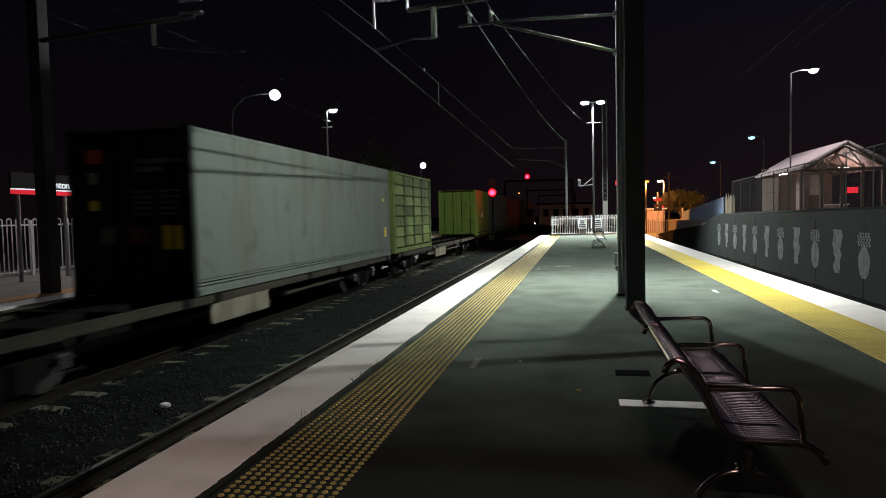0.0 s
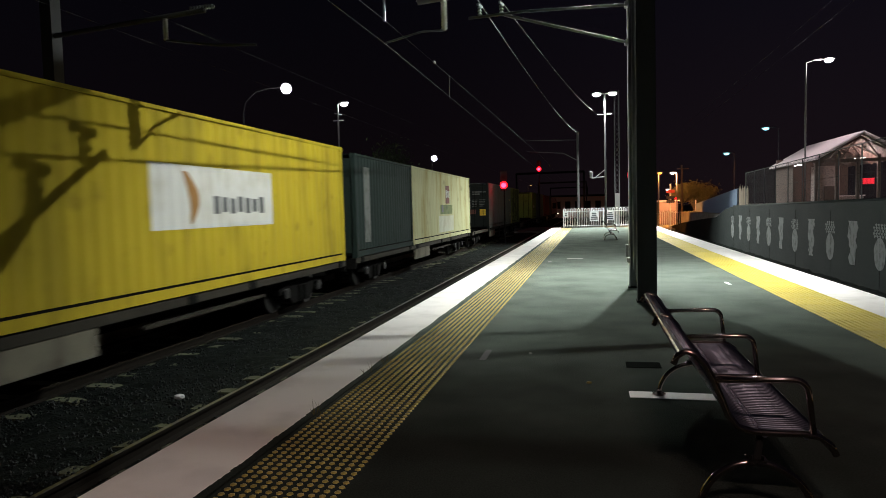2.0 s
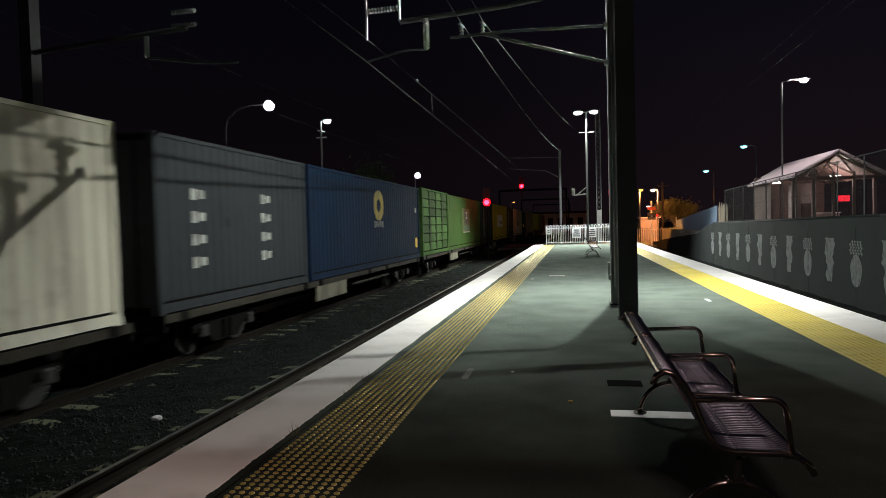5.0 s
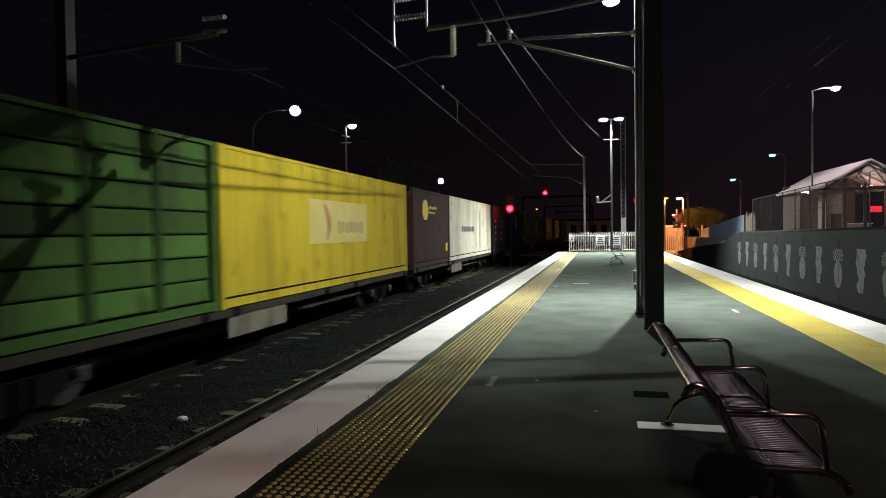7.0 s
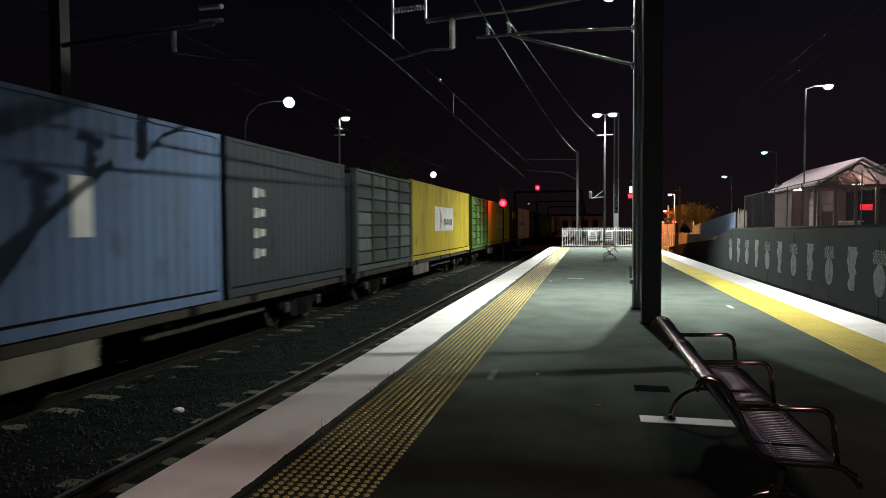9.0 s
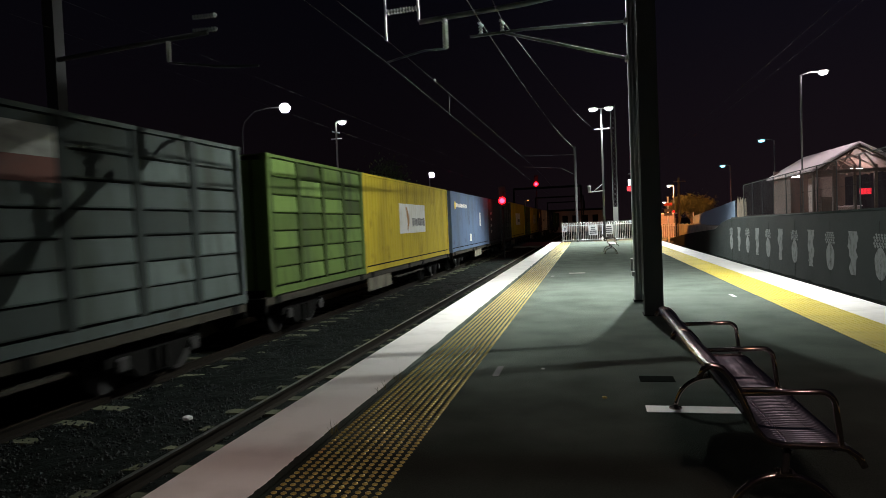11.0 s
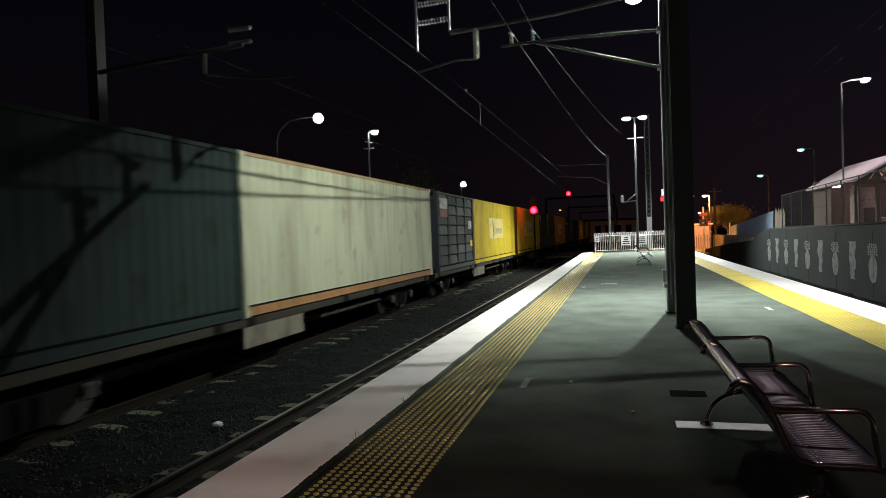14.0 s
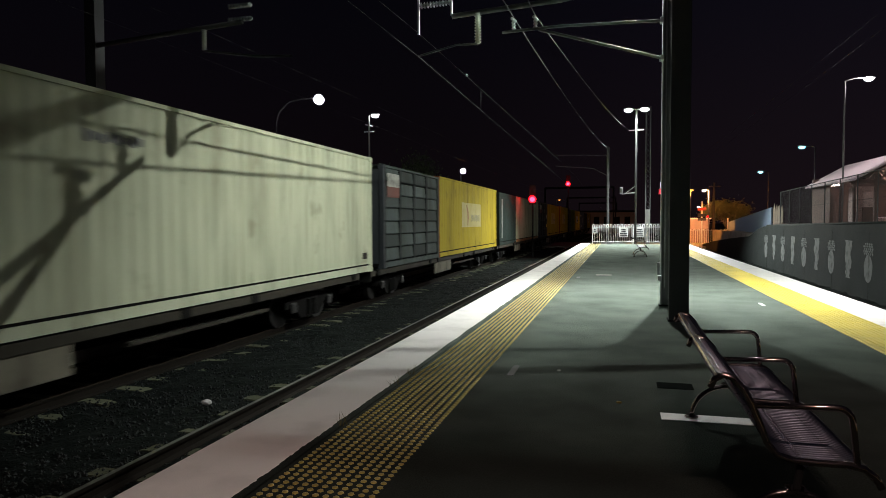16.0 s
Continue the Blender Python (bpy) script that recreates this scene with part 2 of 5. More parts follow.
M_LEAF2 = mat("dry_leaf", (0.10, 0.09, 0.03), 0.6, var=0.4, scale=3, bump=0.0)
M_BARK = mat("bark", (0.09, 0.07, 0.05), 0.9, var=0.4, scale=8, bump=0.6)
M_SIGNRED = glow("red_sign_face", (0.75, 0.02, 0.04), 0.7)
M_SIGNWHITE = glow("white_sign_face", (0.9, 0.92, 1.0), 0.8)
M_SIGNBLACK = mat("sign_black", (0.01, 0.01, 0.012), 0.4, bump=0.0)
M_PALE = mat("pale_plate", (0.65, 0.65, 0.66), 0.5, var=0.1, bump=0.0)
M_INK = mat("dark_ink", (0.03, 0.03, 0.035), 0.6, var=0.1, bump=0.0)
M_LENS = glow("lamp_lens_white", (0.92, 1.0, 0.95), 14)
M_LENS_V = glow("lamp_lens_violet", (0.90, 0.80, 1.0), 20)
M_LENS_S = glow("lamp_lens_sodium", SODIUM, 4)
M_LENS_C = glow("lamp_lens_cyan", (0.30, 0.85, 1.0), 3.0)
M_TUBE = glow("fluorescent_tube", (1.0, 0.90, 0.86), 12)
M_SIGNAL = glow("red_signal_lens", (1.0, 0.002, 0.008), 5.0)
M_SIGCORE = glow("red_signal_core", (1.0, 0.014, 0.035), 16.0)
M_TAIL = glow("small_white_light", (1.0, 0.95, 0.85), 30)


# ---- mesh helpers ----
def box(bm, x0, x1, y0, y1, z0, z1):
    m = Matrix.LocRotScale(((x0 + x1) / 2, (y0 + y1) / 2, (z0 + z1) / 2), None, (abs(x1 - x0), abs(y1 - y0), abs(z1 - z0)))
    return bmesh.ops.create_cube(bm, size=1, matrix=m)["verts"]


def rod(bm, a, b, r, seg=8, r2=None):
    a, b = Vector(a), Vector(b)
    q = (b - a).to_track_quat("Z", "Y").to_matrix().to_4x4()
    bmesh.ops.create_cone(bm, cap_ends=True, segments=seg, radius1=r, radius2=r if r2 is None else r2, depth=(b - a).length,
                          matrix=Matrix.Translation((a + b) / 2) @ q)


def tube(bm, pts, r, seg=8):
    """A round tube along a polyline."""
    pts = [Vector(p) for p in pts]
    rings = []
    side = None
    for i, p in enumerate(pts):
        d = (pts[min(i + 1, len(pts) - 1)] - pts[max(i - 1, 0)]).normalized()
        if side is None:
            side = d.orthogonal().normalized()
        side = (side - d * side.dot(d)).normalized()
        up = d.cross(side)
        rings.append([bm.verts.new(p + r * (math.cos(2 * math.pi * k / seg) * side + math.sin(2 * math.pi * k / seg) * up)) for k in range(seg)])
    for a, b in zip(rings, rings[1:]):
        for k in range(seg):
            f = bm.faces.new((a[k], a[(k + 1) % seg], b[(k + 1) % seg], b[k]))
            f.smooth = True
    bm.faces.new(rings[0][::-1])
    bm.faces.new(rings[-1])


def arc(centre, u, v, r, a0, a1, n=10):
    c, u, v = Vector(centre), Vector(u), Vector(v)
    return [c + r * (math.cos(radians(a0 + (a1 - a0) * k / n)) * u + math.sin(radians(a0 + (a1 - a0) * k / n)) * v) for k in range(n + 1)]


def sweep(bm, profile, y0, y1, at=(0, 0)):
    """A prism of an x-z profile between two y."""
    a = [bm.verts.new((at[0] + x, y0, at[1] + z)) for x, z in profile]
    b = [bm.verts.new((at[0] + x, y1, at[1] + z)) for x, z in profile]
    n = len(a)
    for k in range(n):
        bm.faces.new((a[k], a[(k + 1) % n], b[(k + 1) % n], b[k]))
    bm.faces.new(a[::-1])
    bm.faces.new(b)


def bevelled(bm, width=0.01, segments=1):
    bmesh.ops.bevel(bm, geom=[e for e in bm.edges], offset=width, segments=segments, affect="EDGES", clamp_overlap=True)
    return bm


def mesh_of(name, bm, material):
    bmesh.ops.recalc_face_normals(bm, faces=bm.faces)
    me = bpy.data.meshes.new(name)
    bm.to_mesh(me)
    bm.free()
    me.materials.append(material)
    return me


def part(name, bm, material, parent=None, label=""):
    ob = new(name, mesh_of(name, bm, material))
    ob.parent = parent
    return tagged(ob, label=label)


def shared(name, me, parent, place=(0, 0, 0)):
    ob = new(name, me)
    ob.parent = parent
    ob.location = place
    return ob


def thing(name, label, category, group="", place=(0, 0, 0), turn=0):
    ob = new(name)
    ob.empty_display_size = 0.2
    ob.matrix_world = pose(*place, 0, 0, turn)
    return tagged(ob, label, category, group)


def structure(name, bm, material, label, category):
    return tagged(part(name, bm, material), label, category, kind="structure")


def simple_box(name, material, parent, *b, bevel=0.0, label=""):
    bm = bmesh.new()
    box(bm, *b)
    if bevel:
        bevelled(bm, bevel)
    return part(name, bm, material, parent, label)


# ---- ground, platforms, tracks ----
PL, PR, PEND = -2.40, 3.82, 41.7
RAIL_Z = -0.90
TRACKS = {"track_1": -3.88, "track_2": -7.72, "track_3": 5.30}
TRAIN_X = -7.72

bm = bmesh.new()
bmesh.ops.create_grid(bm, x_segments=40, y_segments=60, size=1, matrix=Matrix.Translation((0, 250, -1.32)) @ Matrix.Diagonal((600, 700, 1, 1)))
structure("ground", bm, M_GROUND, "dark bare ground reaching away into the night", "ground")

bm = bmesh.new()
for x0, x1 in ((-9.15, PL + 0.05), (PR - 0.05, 7.28)):
    m = Matrix.Translation(((x0 + x1) / 2, 60, -1.070)) @ Matrix.Diagonal(((x1 - x0) / 2, 75, 1, 1))
    bmesh.ops.create_grid(bm, x_segments=52, y_segments=900, size=1, matrix=m)
for v in bm.verts:
    v.co.z += 0.05 * noise.noise(v.co * 2.3) + 0.03 * noise.noise(v.co * 7.1)
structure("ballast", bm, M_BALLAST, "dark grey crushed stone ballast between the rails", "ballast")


def stones():
    rng = np.random.RandomState(4)
    n = 15000
    xs = rng.uniform(-7.2, -4.35, n)
    ys = 2.0 + 24.0 * rng.rand(n) ** 1.7
    vs, fs = [], []
    shape = np.array([(1, 0, 0), (-1, 0, 0), (0, 1, 0), (0, -1, 0), (0, 0, 1), (0, 0, -1)], float)
    faces = [(0, 2, 4), (2, 1, 4), (1, 3, 4), (3, 0, 4), (2, 0, 5), (1, 2, 5), (3, 1, 5), (0, 3, 5)]
    for i in range(n):
        q = shape * rng.uniform(0.5, 1.0, (6, 1)) * rng.uniform(0.016, 0.036)
        a = rng.uniform(0, 6.28)
        tilt = rng.uniform(-0.7, 0.7)
        c, s = math.cos(a), math.sin(a)
        q = q @ np.array([[c, s, 0], [-s, c, 0], [0, 0, 1]]) @ np.array([[1, 0, 0], [0, math.cos(tilt), math.sin(tilt)], [0, -math.sin(tilt), math.cos(tilt)]])
        vs.append(q + (xs[i], ys[i], -1.075 + rng.uniform(-0.02, 0.03)))
        fs += [tuple(k + 6 * i for k in f) for f in faces]
    me = bpy.data.meshes.new("ballast_stones")
    me.from_pydata(np.concatenate(vs).tolist(), [], fs)
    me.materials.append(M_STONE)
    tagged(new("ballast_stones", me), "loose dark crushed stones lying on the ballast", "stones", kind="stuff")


stones()

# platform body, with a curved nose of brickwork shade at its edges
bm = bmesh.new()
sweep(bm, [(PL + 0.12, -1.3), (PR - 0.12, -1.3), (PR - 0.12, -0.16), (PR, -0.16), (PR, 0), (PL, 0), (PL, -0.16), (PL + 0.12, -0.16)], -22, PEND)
platform = structure("platform", bm, M_DECK, "grey-green asphalt island platform surface, worn, near-end shade painted in", "platform")
bm = bmesh.new()
sweep(bm, [(PL - 0.012, -0.17), (PL + 0.58, -0.17), (PL + 0.58, 0.008), (PL - 0.012, 0.008)], -22, PEND - 0.05)
structure("edge_line_west", bm, M_WHITELINE, "broad worn white painted line along the platform edge", "line")
bm = bmesh.new()
sweep(bm, [(3.205, -0.17), (PR + 0.012, -0.17), (PR + 0.012, 0.008), (3.205, 0.008)], -22, PEND - 0.05)
structure("edge_line_east", bm, M_WHITELINE, "broad white painted line along the far platform edge", "line")
# ragged asphalt lip along the inner side of the white line
bm = bmesh.new()
rng = random.Random(5)
y = -8.0
while y < 30:
    step = rng.uniform(0.015, 0.06)
    w = 0.006 + 0.022 * noise.noise((y * 2.1, 0, 0)) + 0.012 * noise.noise((y * 17.0, 4, 0))
    box(bm, -1.835 - max(0.0, w), -1.79, y, y + step, 0.002, 0.0125)
    y += step
structure("line_joint", bm, M_DECK, "ragged asphalt seam beside the white line", "seam")


def stud_mesh(seg, name):
    bm = bmesh.new()
    rings = [(0.0180, 0.0), (0.0172, 0.0030), (0.0146, 0.0058), (0.0100, 0.0078), (0.0045, 0.0087)]
    loops = [[bm.verts.new((r * math.cos(6.2832 * k / seg), r * math.sin(6.2832 * k / seg), z)) for k in range(seg)] for r, z in rings]
    for a, b in zip(loops, loops[1:]):
        for k in range(seg):
            bm.faces.new((a[k], a[(k + 1) % seg], b[(k + 1) % seg], b[k])).smooth = True
    bm.faces.new(loops[-1]).smooth = True
    return mesh_of(name, bm, M_STUD)


def studs():
    pitch, across, x0 = 0.0555, 11, -1.745
    strip = thing("tactile_strip", "rows of small brass studs set in dark asphalt", "tactile paving")
    strip["kind"] = "structure"
    near = stud_mesh(10, "stud")
    start = 1.6 - 170 * pitch
    rows = int((PEND - 0.3 - start) / pitch)
    vs, fs = [], []
    seg = 6
    for j in range(rows):
        y = start + j * pitch
        for i in range(across):
            x = x0 + i * pitch
            if 216 <= j < 242:
                shared("stud", near, strip, (x, y, 0.0005))
                continue
            k0 = len(vs)
            dome = ((0.0180, 0.0005), (0.0155, 0.0055), (0.0085, 0.0085))
            for r, z in dome:
                vs += [(x + r * math.cos(6.2832 * k / seg), y + r * math.sin(6.2832 * k / seg), z) for k in range(seg)]
            for q in (k0, k0 + seg):
                fs += [(q + k, q + (k + 1) % seg, q + seg + (k + 1) % seg, q + seg + k) for k in range(seg)]
            fs.append(tuple(k0 + 2 * seg + k for k in range(seg)))
    me = bpy.data.meshes.new("studs")
    me.from_pydata(vs, [], fs)
    me.shade_smooth()
    me.materials.append(M_STUD)
    ob = new("studs", me)
    ob.parent = strip
    tagged(ob, "the further brass studs of the strip", kind="stuff")


def yellow_tiles():
    strip = thing("warning_strip", "yellow warning tiles along the platform edge", "tactile paving")
    strip["kind"] = "structure"
    bm = bmesh.new()
    box(bm, 2.560, 3.198, 0.004, 0.596, 0.0, 0.011)
    bevelled(bm, 0.004)
    for i in range(10):
        for j in range(9):
            box(bm, 2.60 + i * 0.062 - 0.014, 2.60 + i * 0.062 + 0.014, 0.05 + j * 0.0617 - 0.014, 0.05 + j * 0.0617 + 0.014, 0.011, 0.0145)
    me = mesh_of("tile", bm, M_YELLOW_TILE)
    y = -7.6
    while y < PEND - 0.7:
        ob = shared("tile", me, strip, (rng.uniform(-0.006, 0.006), y, 0.0005))
        y += 0.6


def track(name, cx):
    t = thing(name, "railway track of steel rails on concrete sleepers", "railway track", place=(cx, 0, 0))
    t["kind"] = "structure"
    z = RAIL_Z
    for side in (-1, 1):
        x = side * 0.5685
        bm = bmesh.new()
        sweep(bm, [(x - 0.065, z - 0.155), (x + 0.065, z - 0.155), (x + 0.062, z - 0.143), (x + 0.010, z - 0.125), (x + 0.008, z - 0.045),
                   (x + 0.032, z - 0.036), (x + 0.034, z - 0.004), (x - 0.034, z - 0.004), (x - 0.032, z - 0.036), (x - 0.008, z - 0.045),
                   (x - 0.010, z - 0.125), (x - 0.062, z - 0.143)], -22, 190)
        rail = part("rail", bm, M_RAIL, t, "rust-brown steel rail with a polished head")
        bm = bmesh.new()
        sweep(bm, [(x - 0.028, z - 0.0035), (x + 0.028, z - 0.0035), (x + 0.020, z + 0.001), (x - 0.020, z + 0.001)], -22, 190)
        part("rail_head", bm, M_RAILDULL if name == "track_2" else M_RAILTOP, rail)
    bm = bmesh.new()
    sweep(bm, [(-1.13, z - 0.33), (1.13, z - 0.33), (1.13, z - 0.178), (1.02, z - 0.158), (-1.02, z - 0.158), (-1.13, z - 0.178)], -0.10, 0.10)
    me = mesh_of("sleeper", bm, M_SLEEPER)
    r = random.Random(name)
    for k in range(100):
        ob = shared("sleeper", me, t, (r.uniform(-0.03, 0.03), -3.0 + k * 0.685, r.uniform(-0.012, 0.012)))
        ob.rotation_euler[2] = r.uniform(-0.015, 0.015)


# opposite platform
bm = bmesh.new()
sweep(bm, [(-17, -1.3), (-9.32, -1.3), (-9.32, -0.16), (-9.2, -0.16), (-9.2, 0), (-17, 0)], -20, 60)
structure("platform_opposite", bm, M_CONCRETE, "pale concrete platform across the tracks", "platform")
bm = bmesh.new()
box(bm, -9.85, -9.19, -20, 60, -0.17, 0.008)
structure("edge_line_opposite", bm, M_WHITELINE, "white painted line on the opposite platform edge", "line")
bm = bmesh.new()
box(bm, -10.5, -9.9, -20, 60, 0.001, 0.012)
structure("warning_strip_opposite", bm, mat("orange_tile", (0.55, 0.28, 0.10), 0.7), "orange-tinted warning strip on the opposite platform", "tactile paving")

# mural wall on the east side, its top falling slowly towards the far end
bm = bmesh.new()
sec = [(-22.0, 1.55), (17.9, 1.29), (37.8, 1.08), (39.6, 0.92), (42.0, 0.46), (49.0, 0.16), (57.0, -0.25), (66.0, -0.85), (74.0, -1.3)]
lo = [[bm.verts.new((x, y, -1.35)) for y, _ in sec] for x in (7.3, 7.55)]
hi = [[bm.verts.new((x, y, z)) for y, z in sec] for x in (7.3, 7.55)]
for k in range(len(sec) - 1):
    bm.faces.new((lo[0][k], lo[0][k + 1], hi[0][k + 1], hi[0][k]))
    bm.faces.new((lo[1][k], lo[1][k + 1], hi[1][k + 1], hi[1][k]))
    bm.faces.new((hi[0][k], hi[0][k + 1], hi[1][k + 1], hi[1][k]))
bm.faces.new((lo[0][0], hi[0][0], hi[1][0], lo[1][0]))
bm.faces.new((lo[0][-1], hi[0][-1], hi[1][-1], lo[1][-1]))
wall_east = structure("wall_east", bm, M_WALL, "dark painted retaining wall with pale stencilled shapes", "wall")
bm = bmesh.new()
for k in range(len(sec) - 1):
    (ya, za), (yb, zb) = sec[k], sec[k + 1]
    if k < 2:
        tube(bm, [(7.42, ya, za + 0.03), (7.42, yb, zb + 0.03)], 0.05, 6)
part("coping", bm, M_WALL, wall_east)
bm = bmesh.new()
for k in range(11):
    box(bm, 7.294, 7.302, 1.0 + 3.62 * k, 1.012 + 3.62 * k, -1.1, 1.0)
part("panel_joint", bm, M_BLACK, wall_east)


def pineapple(bm, y, zt, zb):
    """An oval fruit with rows of pointed leaves above it."""
    h = zt - zb
    ring = [bm.verts.new((0, y + 0.36 * math.cos(a) * (1 + 0.05 * math.sin(5 * a)), zb + h * 0.34 + h * 0.34 * math.sin(a)))
            for a in [6.2832 * k / 22 for k in range(22)]]
    bm.faces.new(ring)
    for r in range(5):
        n = 5 - (r == 4)
        for k in range(n):
            c = y + (k - (n - 1) / 2) * 0.165 + (0.04 if r % 2 else -0.02)
            z0 = zb + h * (0.69 + 0.06 * r)
            bm.faces.new([bm.verts.new((0, c - 0.07, z0 + 0.02)), bm.verts.new((0, c, z0 - 0.04)), bm.verts.new((0, c + 0.07, z0 + 0.02)), bm.verts.new((0, c, z0 + 0.055))])


def strip_shape(bm, y, zt, zb, r):
    """A tall ragged column of paint."""
    n = 14
    left, right = [], []
    for k in range(n + 1):
        z = zb + (zt - zb) * k / n
        w = 0.17 + 0.17 * (k / n) ** 0.7 + r.uniform(-0.06, 0.06)
        s = 0.05 * math.sin(k * 0.9)
        left.append(bm.verts.new((0, y - w + s, z)))
        right.append(bm.verts.new((0, y + w + s, z)))
    for k in range(n):
        bm.faces.new((left[k], right[k], right[k + 1], left[k + 1]))


r = random.Random(8)
for k in range(14):
    bm = bmesh.new()
    y = 13.6 + 1.83 * k
    (pineapple if k % 2 == 1 else strip_shape)(bm, y, 0.72 - 0.004 * (y - 19), -0.55, *(() if k % 2 == 1 else (r,)))
    for f in bmesh.ops.extrude_face_region(bm, geom=bm.faces[:])["geom"]:
        if isinstance(f, bmesh.types.BMVert):
            f.co.x -= 0.003
    ob = part("stencil", bm, M_STENCIL, wall_east, "pale stencilled fruit shape" if k % 2 == 1 else "pale stencilled ragged column")
    ob.location.x = 7.297


# mesh fence on the wall
def wall_fence():
    t = thing("mesh_fence", "tall dark wire mesh fence on the retaining wall", "fence")
    for k in range(20):
        y = 34.9 - 1.78 * k
        z = 1.29 - 0.0106 * (y - 17.9)
        bm = bmesh.new()
        rod(bm, (7.42, y, z), (7.42, y, z + 1.62), 0.02, 8)
        part("post", bm, M_COLUMN, t)
    bm = bmesh.new()
    za, zb = 1.29 - 0.0106 * (34.9 - 17.9), 1.29 - 0.0106 * (1.0 - 17.9)
    rod(bm, (7.42, 34.9, za + 1.62), (7.42, 1.0, zb + 1.62), 0.018, 6)
    part("top_rail", bm, M_COLUMN, t)
    bm = bmesh.new()
    n = 640
    for k in range(n):
        y = 1.0 + 33.9 * k / n
        z = 1.29 - 0.0106 * (y - 17.9)
        bm.faces.new([bm.verts.new((7.44, y + d, zz)) for d, zz in ((-0.007, z), (0.007, z), (0.007, z + 1.6), (-0.007, z + 1.6))])
    for k in range(3):
        d = 0.08 + 0.72 * k
        bm.faces.new([bm.verts.new((7.44, y, z + d + e)) for y, z, e in ((1.0, zb, -0.005), (34.9, za, -0.005), (34.9, za, 0.005), (1.0, zb, 0.005))])
    tagged(part("mesh", bm, M_BLACK, t), kind="stuff")


# ---- overhead line masts ----
def insulator(bm, a, b, r=0.055, n=9):
    a, b = Vector(a), Vector(b)
    rod(bm, a, b, r * 0.4, 8)
    for k in range(n):
        c = a.lerp(b, (k + 0.5) / n)
        d = (b - a).normalized() * 0.012
        rod(bm, c - d, c + d, r, 10, r * 0.6)


def main_mast():
    t = thing("overhead_mast", "dark weathered steel mast carrying a cantilever for overhead wires", "mast", "overhead line masts")
    for x in (0.60, 0.72):
        bm = bmesh.new()
        box(bm, x, x + 0.018, 10.98, 11.16, 0, 9)
        bevelled(bm, 0.004)
        part("flange", bm, M_FLANGE, t)
    bm = bmesh.new()
    box(bm, 0.618, 0.72, 11.06, 11.075, 0, 9)
    part("web", bm, M_WEB, t)
    bm = bmesh.new()
    rod(bm, (0.66, 10.97, 0.3), (0.66, 10.97, 8.8), 0.012, 6)
    part("conduit", bm, M_GALV, t, "thin galvanised conduit")
    bm = bmesh.new()
    rod(bm, (0.735, 10.95, 0.02), (0.735, 10.95, 8.8), 0.012, 6)
    part("cable", bm, M_WIRE, t)
    bm = bmesh.new()
    box(bm, 0.58, 0.76, 10.96, 11.18, 0, 0.02)
    part("base_plate", bm, M_BLACK, t)
    for z in (0.45, 3.92, 4.51, 5.2):
        bm = bmesh.new()
        box(bm, 0.56, 0.62, 10.95, 11.10, z - 0.04, z + 0.04)
        bevelled(bm, 0.006)
        part("clamp", bm, M_GALV, t)
    bm = bmesh.new()
    box(bm, 0.545, 0.585, 10.90, 10.99, 0.50, 0.70)
    part("junction_box", bm, M_GALV, t)
    # cantilever towards the west track
    y = 11.02
    bm = bmesh.new()
    tube(bm, [(0.6, y, 5.16), (-1.0, y, 4.97), (-2.82, y, 4.86)], 0.046, 8)
    part("top_tube", bm, M_MAST, t)
    bm = bmesh.new()
    tube(bm, [(0.6, y, 4.51), (-1.0, y, 4.55), (-1.95, y, 4.52)], 0.024, 8)
    part("stay_tube", bm, M_MAST, t)
    bm = bmesh.new()
    tube(bm, [(0.58, y, 3.93), (-1.35, y, 4.52)], 0.024, 8)
    part("strut", bm, M_MAST, t)
    for x in (-1.76, -1.40):
        bm = bmesh.new()
        insulator(bm, (x, y, 4.55), (x, y, 4.70), 0.042, 3)
        rod(bm, (x - 0.02, y - 0.09, 4.71), (x + 0.02, y + 0.09, 4.71), 0.022, 8)
        part("post_insulator", bm, M_PORCELAIN, t)
    bm = bmesh.new()
    insulator(bm, (-2.37, y, 4.88), (-2.37, y, 4.36), 0.06, 11)
    part("drop_insulator", bm, M_PORCELAIN, t)
    bm = bmesh.new()
    tube(bm, [(-2.37, y, 4.36), (-2.75, y, 4.37), (-3.10, y, 4.30), (-3.42, y, 4.23)], 0.016, 6)
    part("steady_arm", bm, M_MAST, t)
    bm = bmesh.new()
    rod(bm, (-2.83, y, 4.88), (-2.83, y, 5.75), 0.022, 8)
    rod(bm, (-3.42, y, 4.60), (-3.42, y, 5.75), 0.022, 8)
    rod(bm, (-2.6, y, 5.72), (-3.5, y, 5.72), 0.03, 8)
    part("dropper_frame", bm, M_GALV, t)
    for z in (5.10, 5.42):
        bm = bmesh.new()
        insulator(bm, (-2.85, y, z), (-3.40, y, z - 0.02), 0.055, 10)
        part("strain_insulator", bm, M_PORCELAIN, t)


def column():
    t = thing("steel_column", "dark painted square steel column standing on the platform", "column", place=(0.748, 9.45, 0))
    bm = bmesh.new()
    box(bm, -0.125, 0.125, -0.125, 0.125, 0, 9)
    bevelled(bm, 0.012, 2)
    part("shaft", bm, M_COLUMN, t)
    bm = bmesh.new()
    box(bm, -0.14, 0.14, -0.14, 0.14, 0, 0.018)
    part("base_plate", bm, M_BLACK, t)
    bm = bmesh.new()
    rod(bm, (-0.135, -0.10, 0.3), (-0.135, -0.10, 8.5), 0.010, 6)
    part("cable", bm, M_GALV, t)


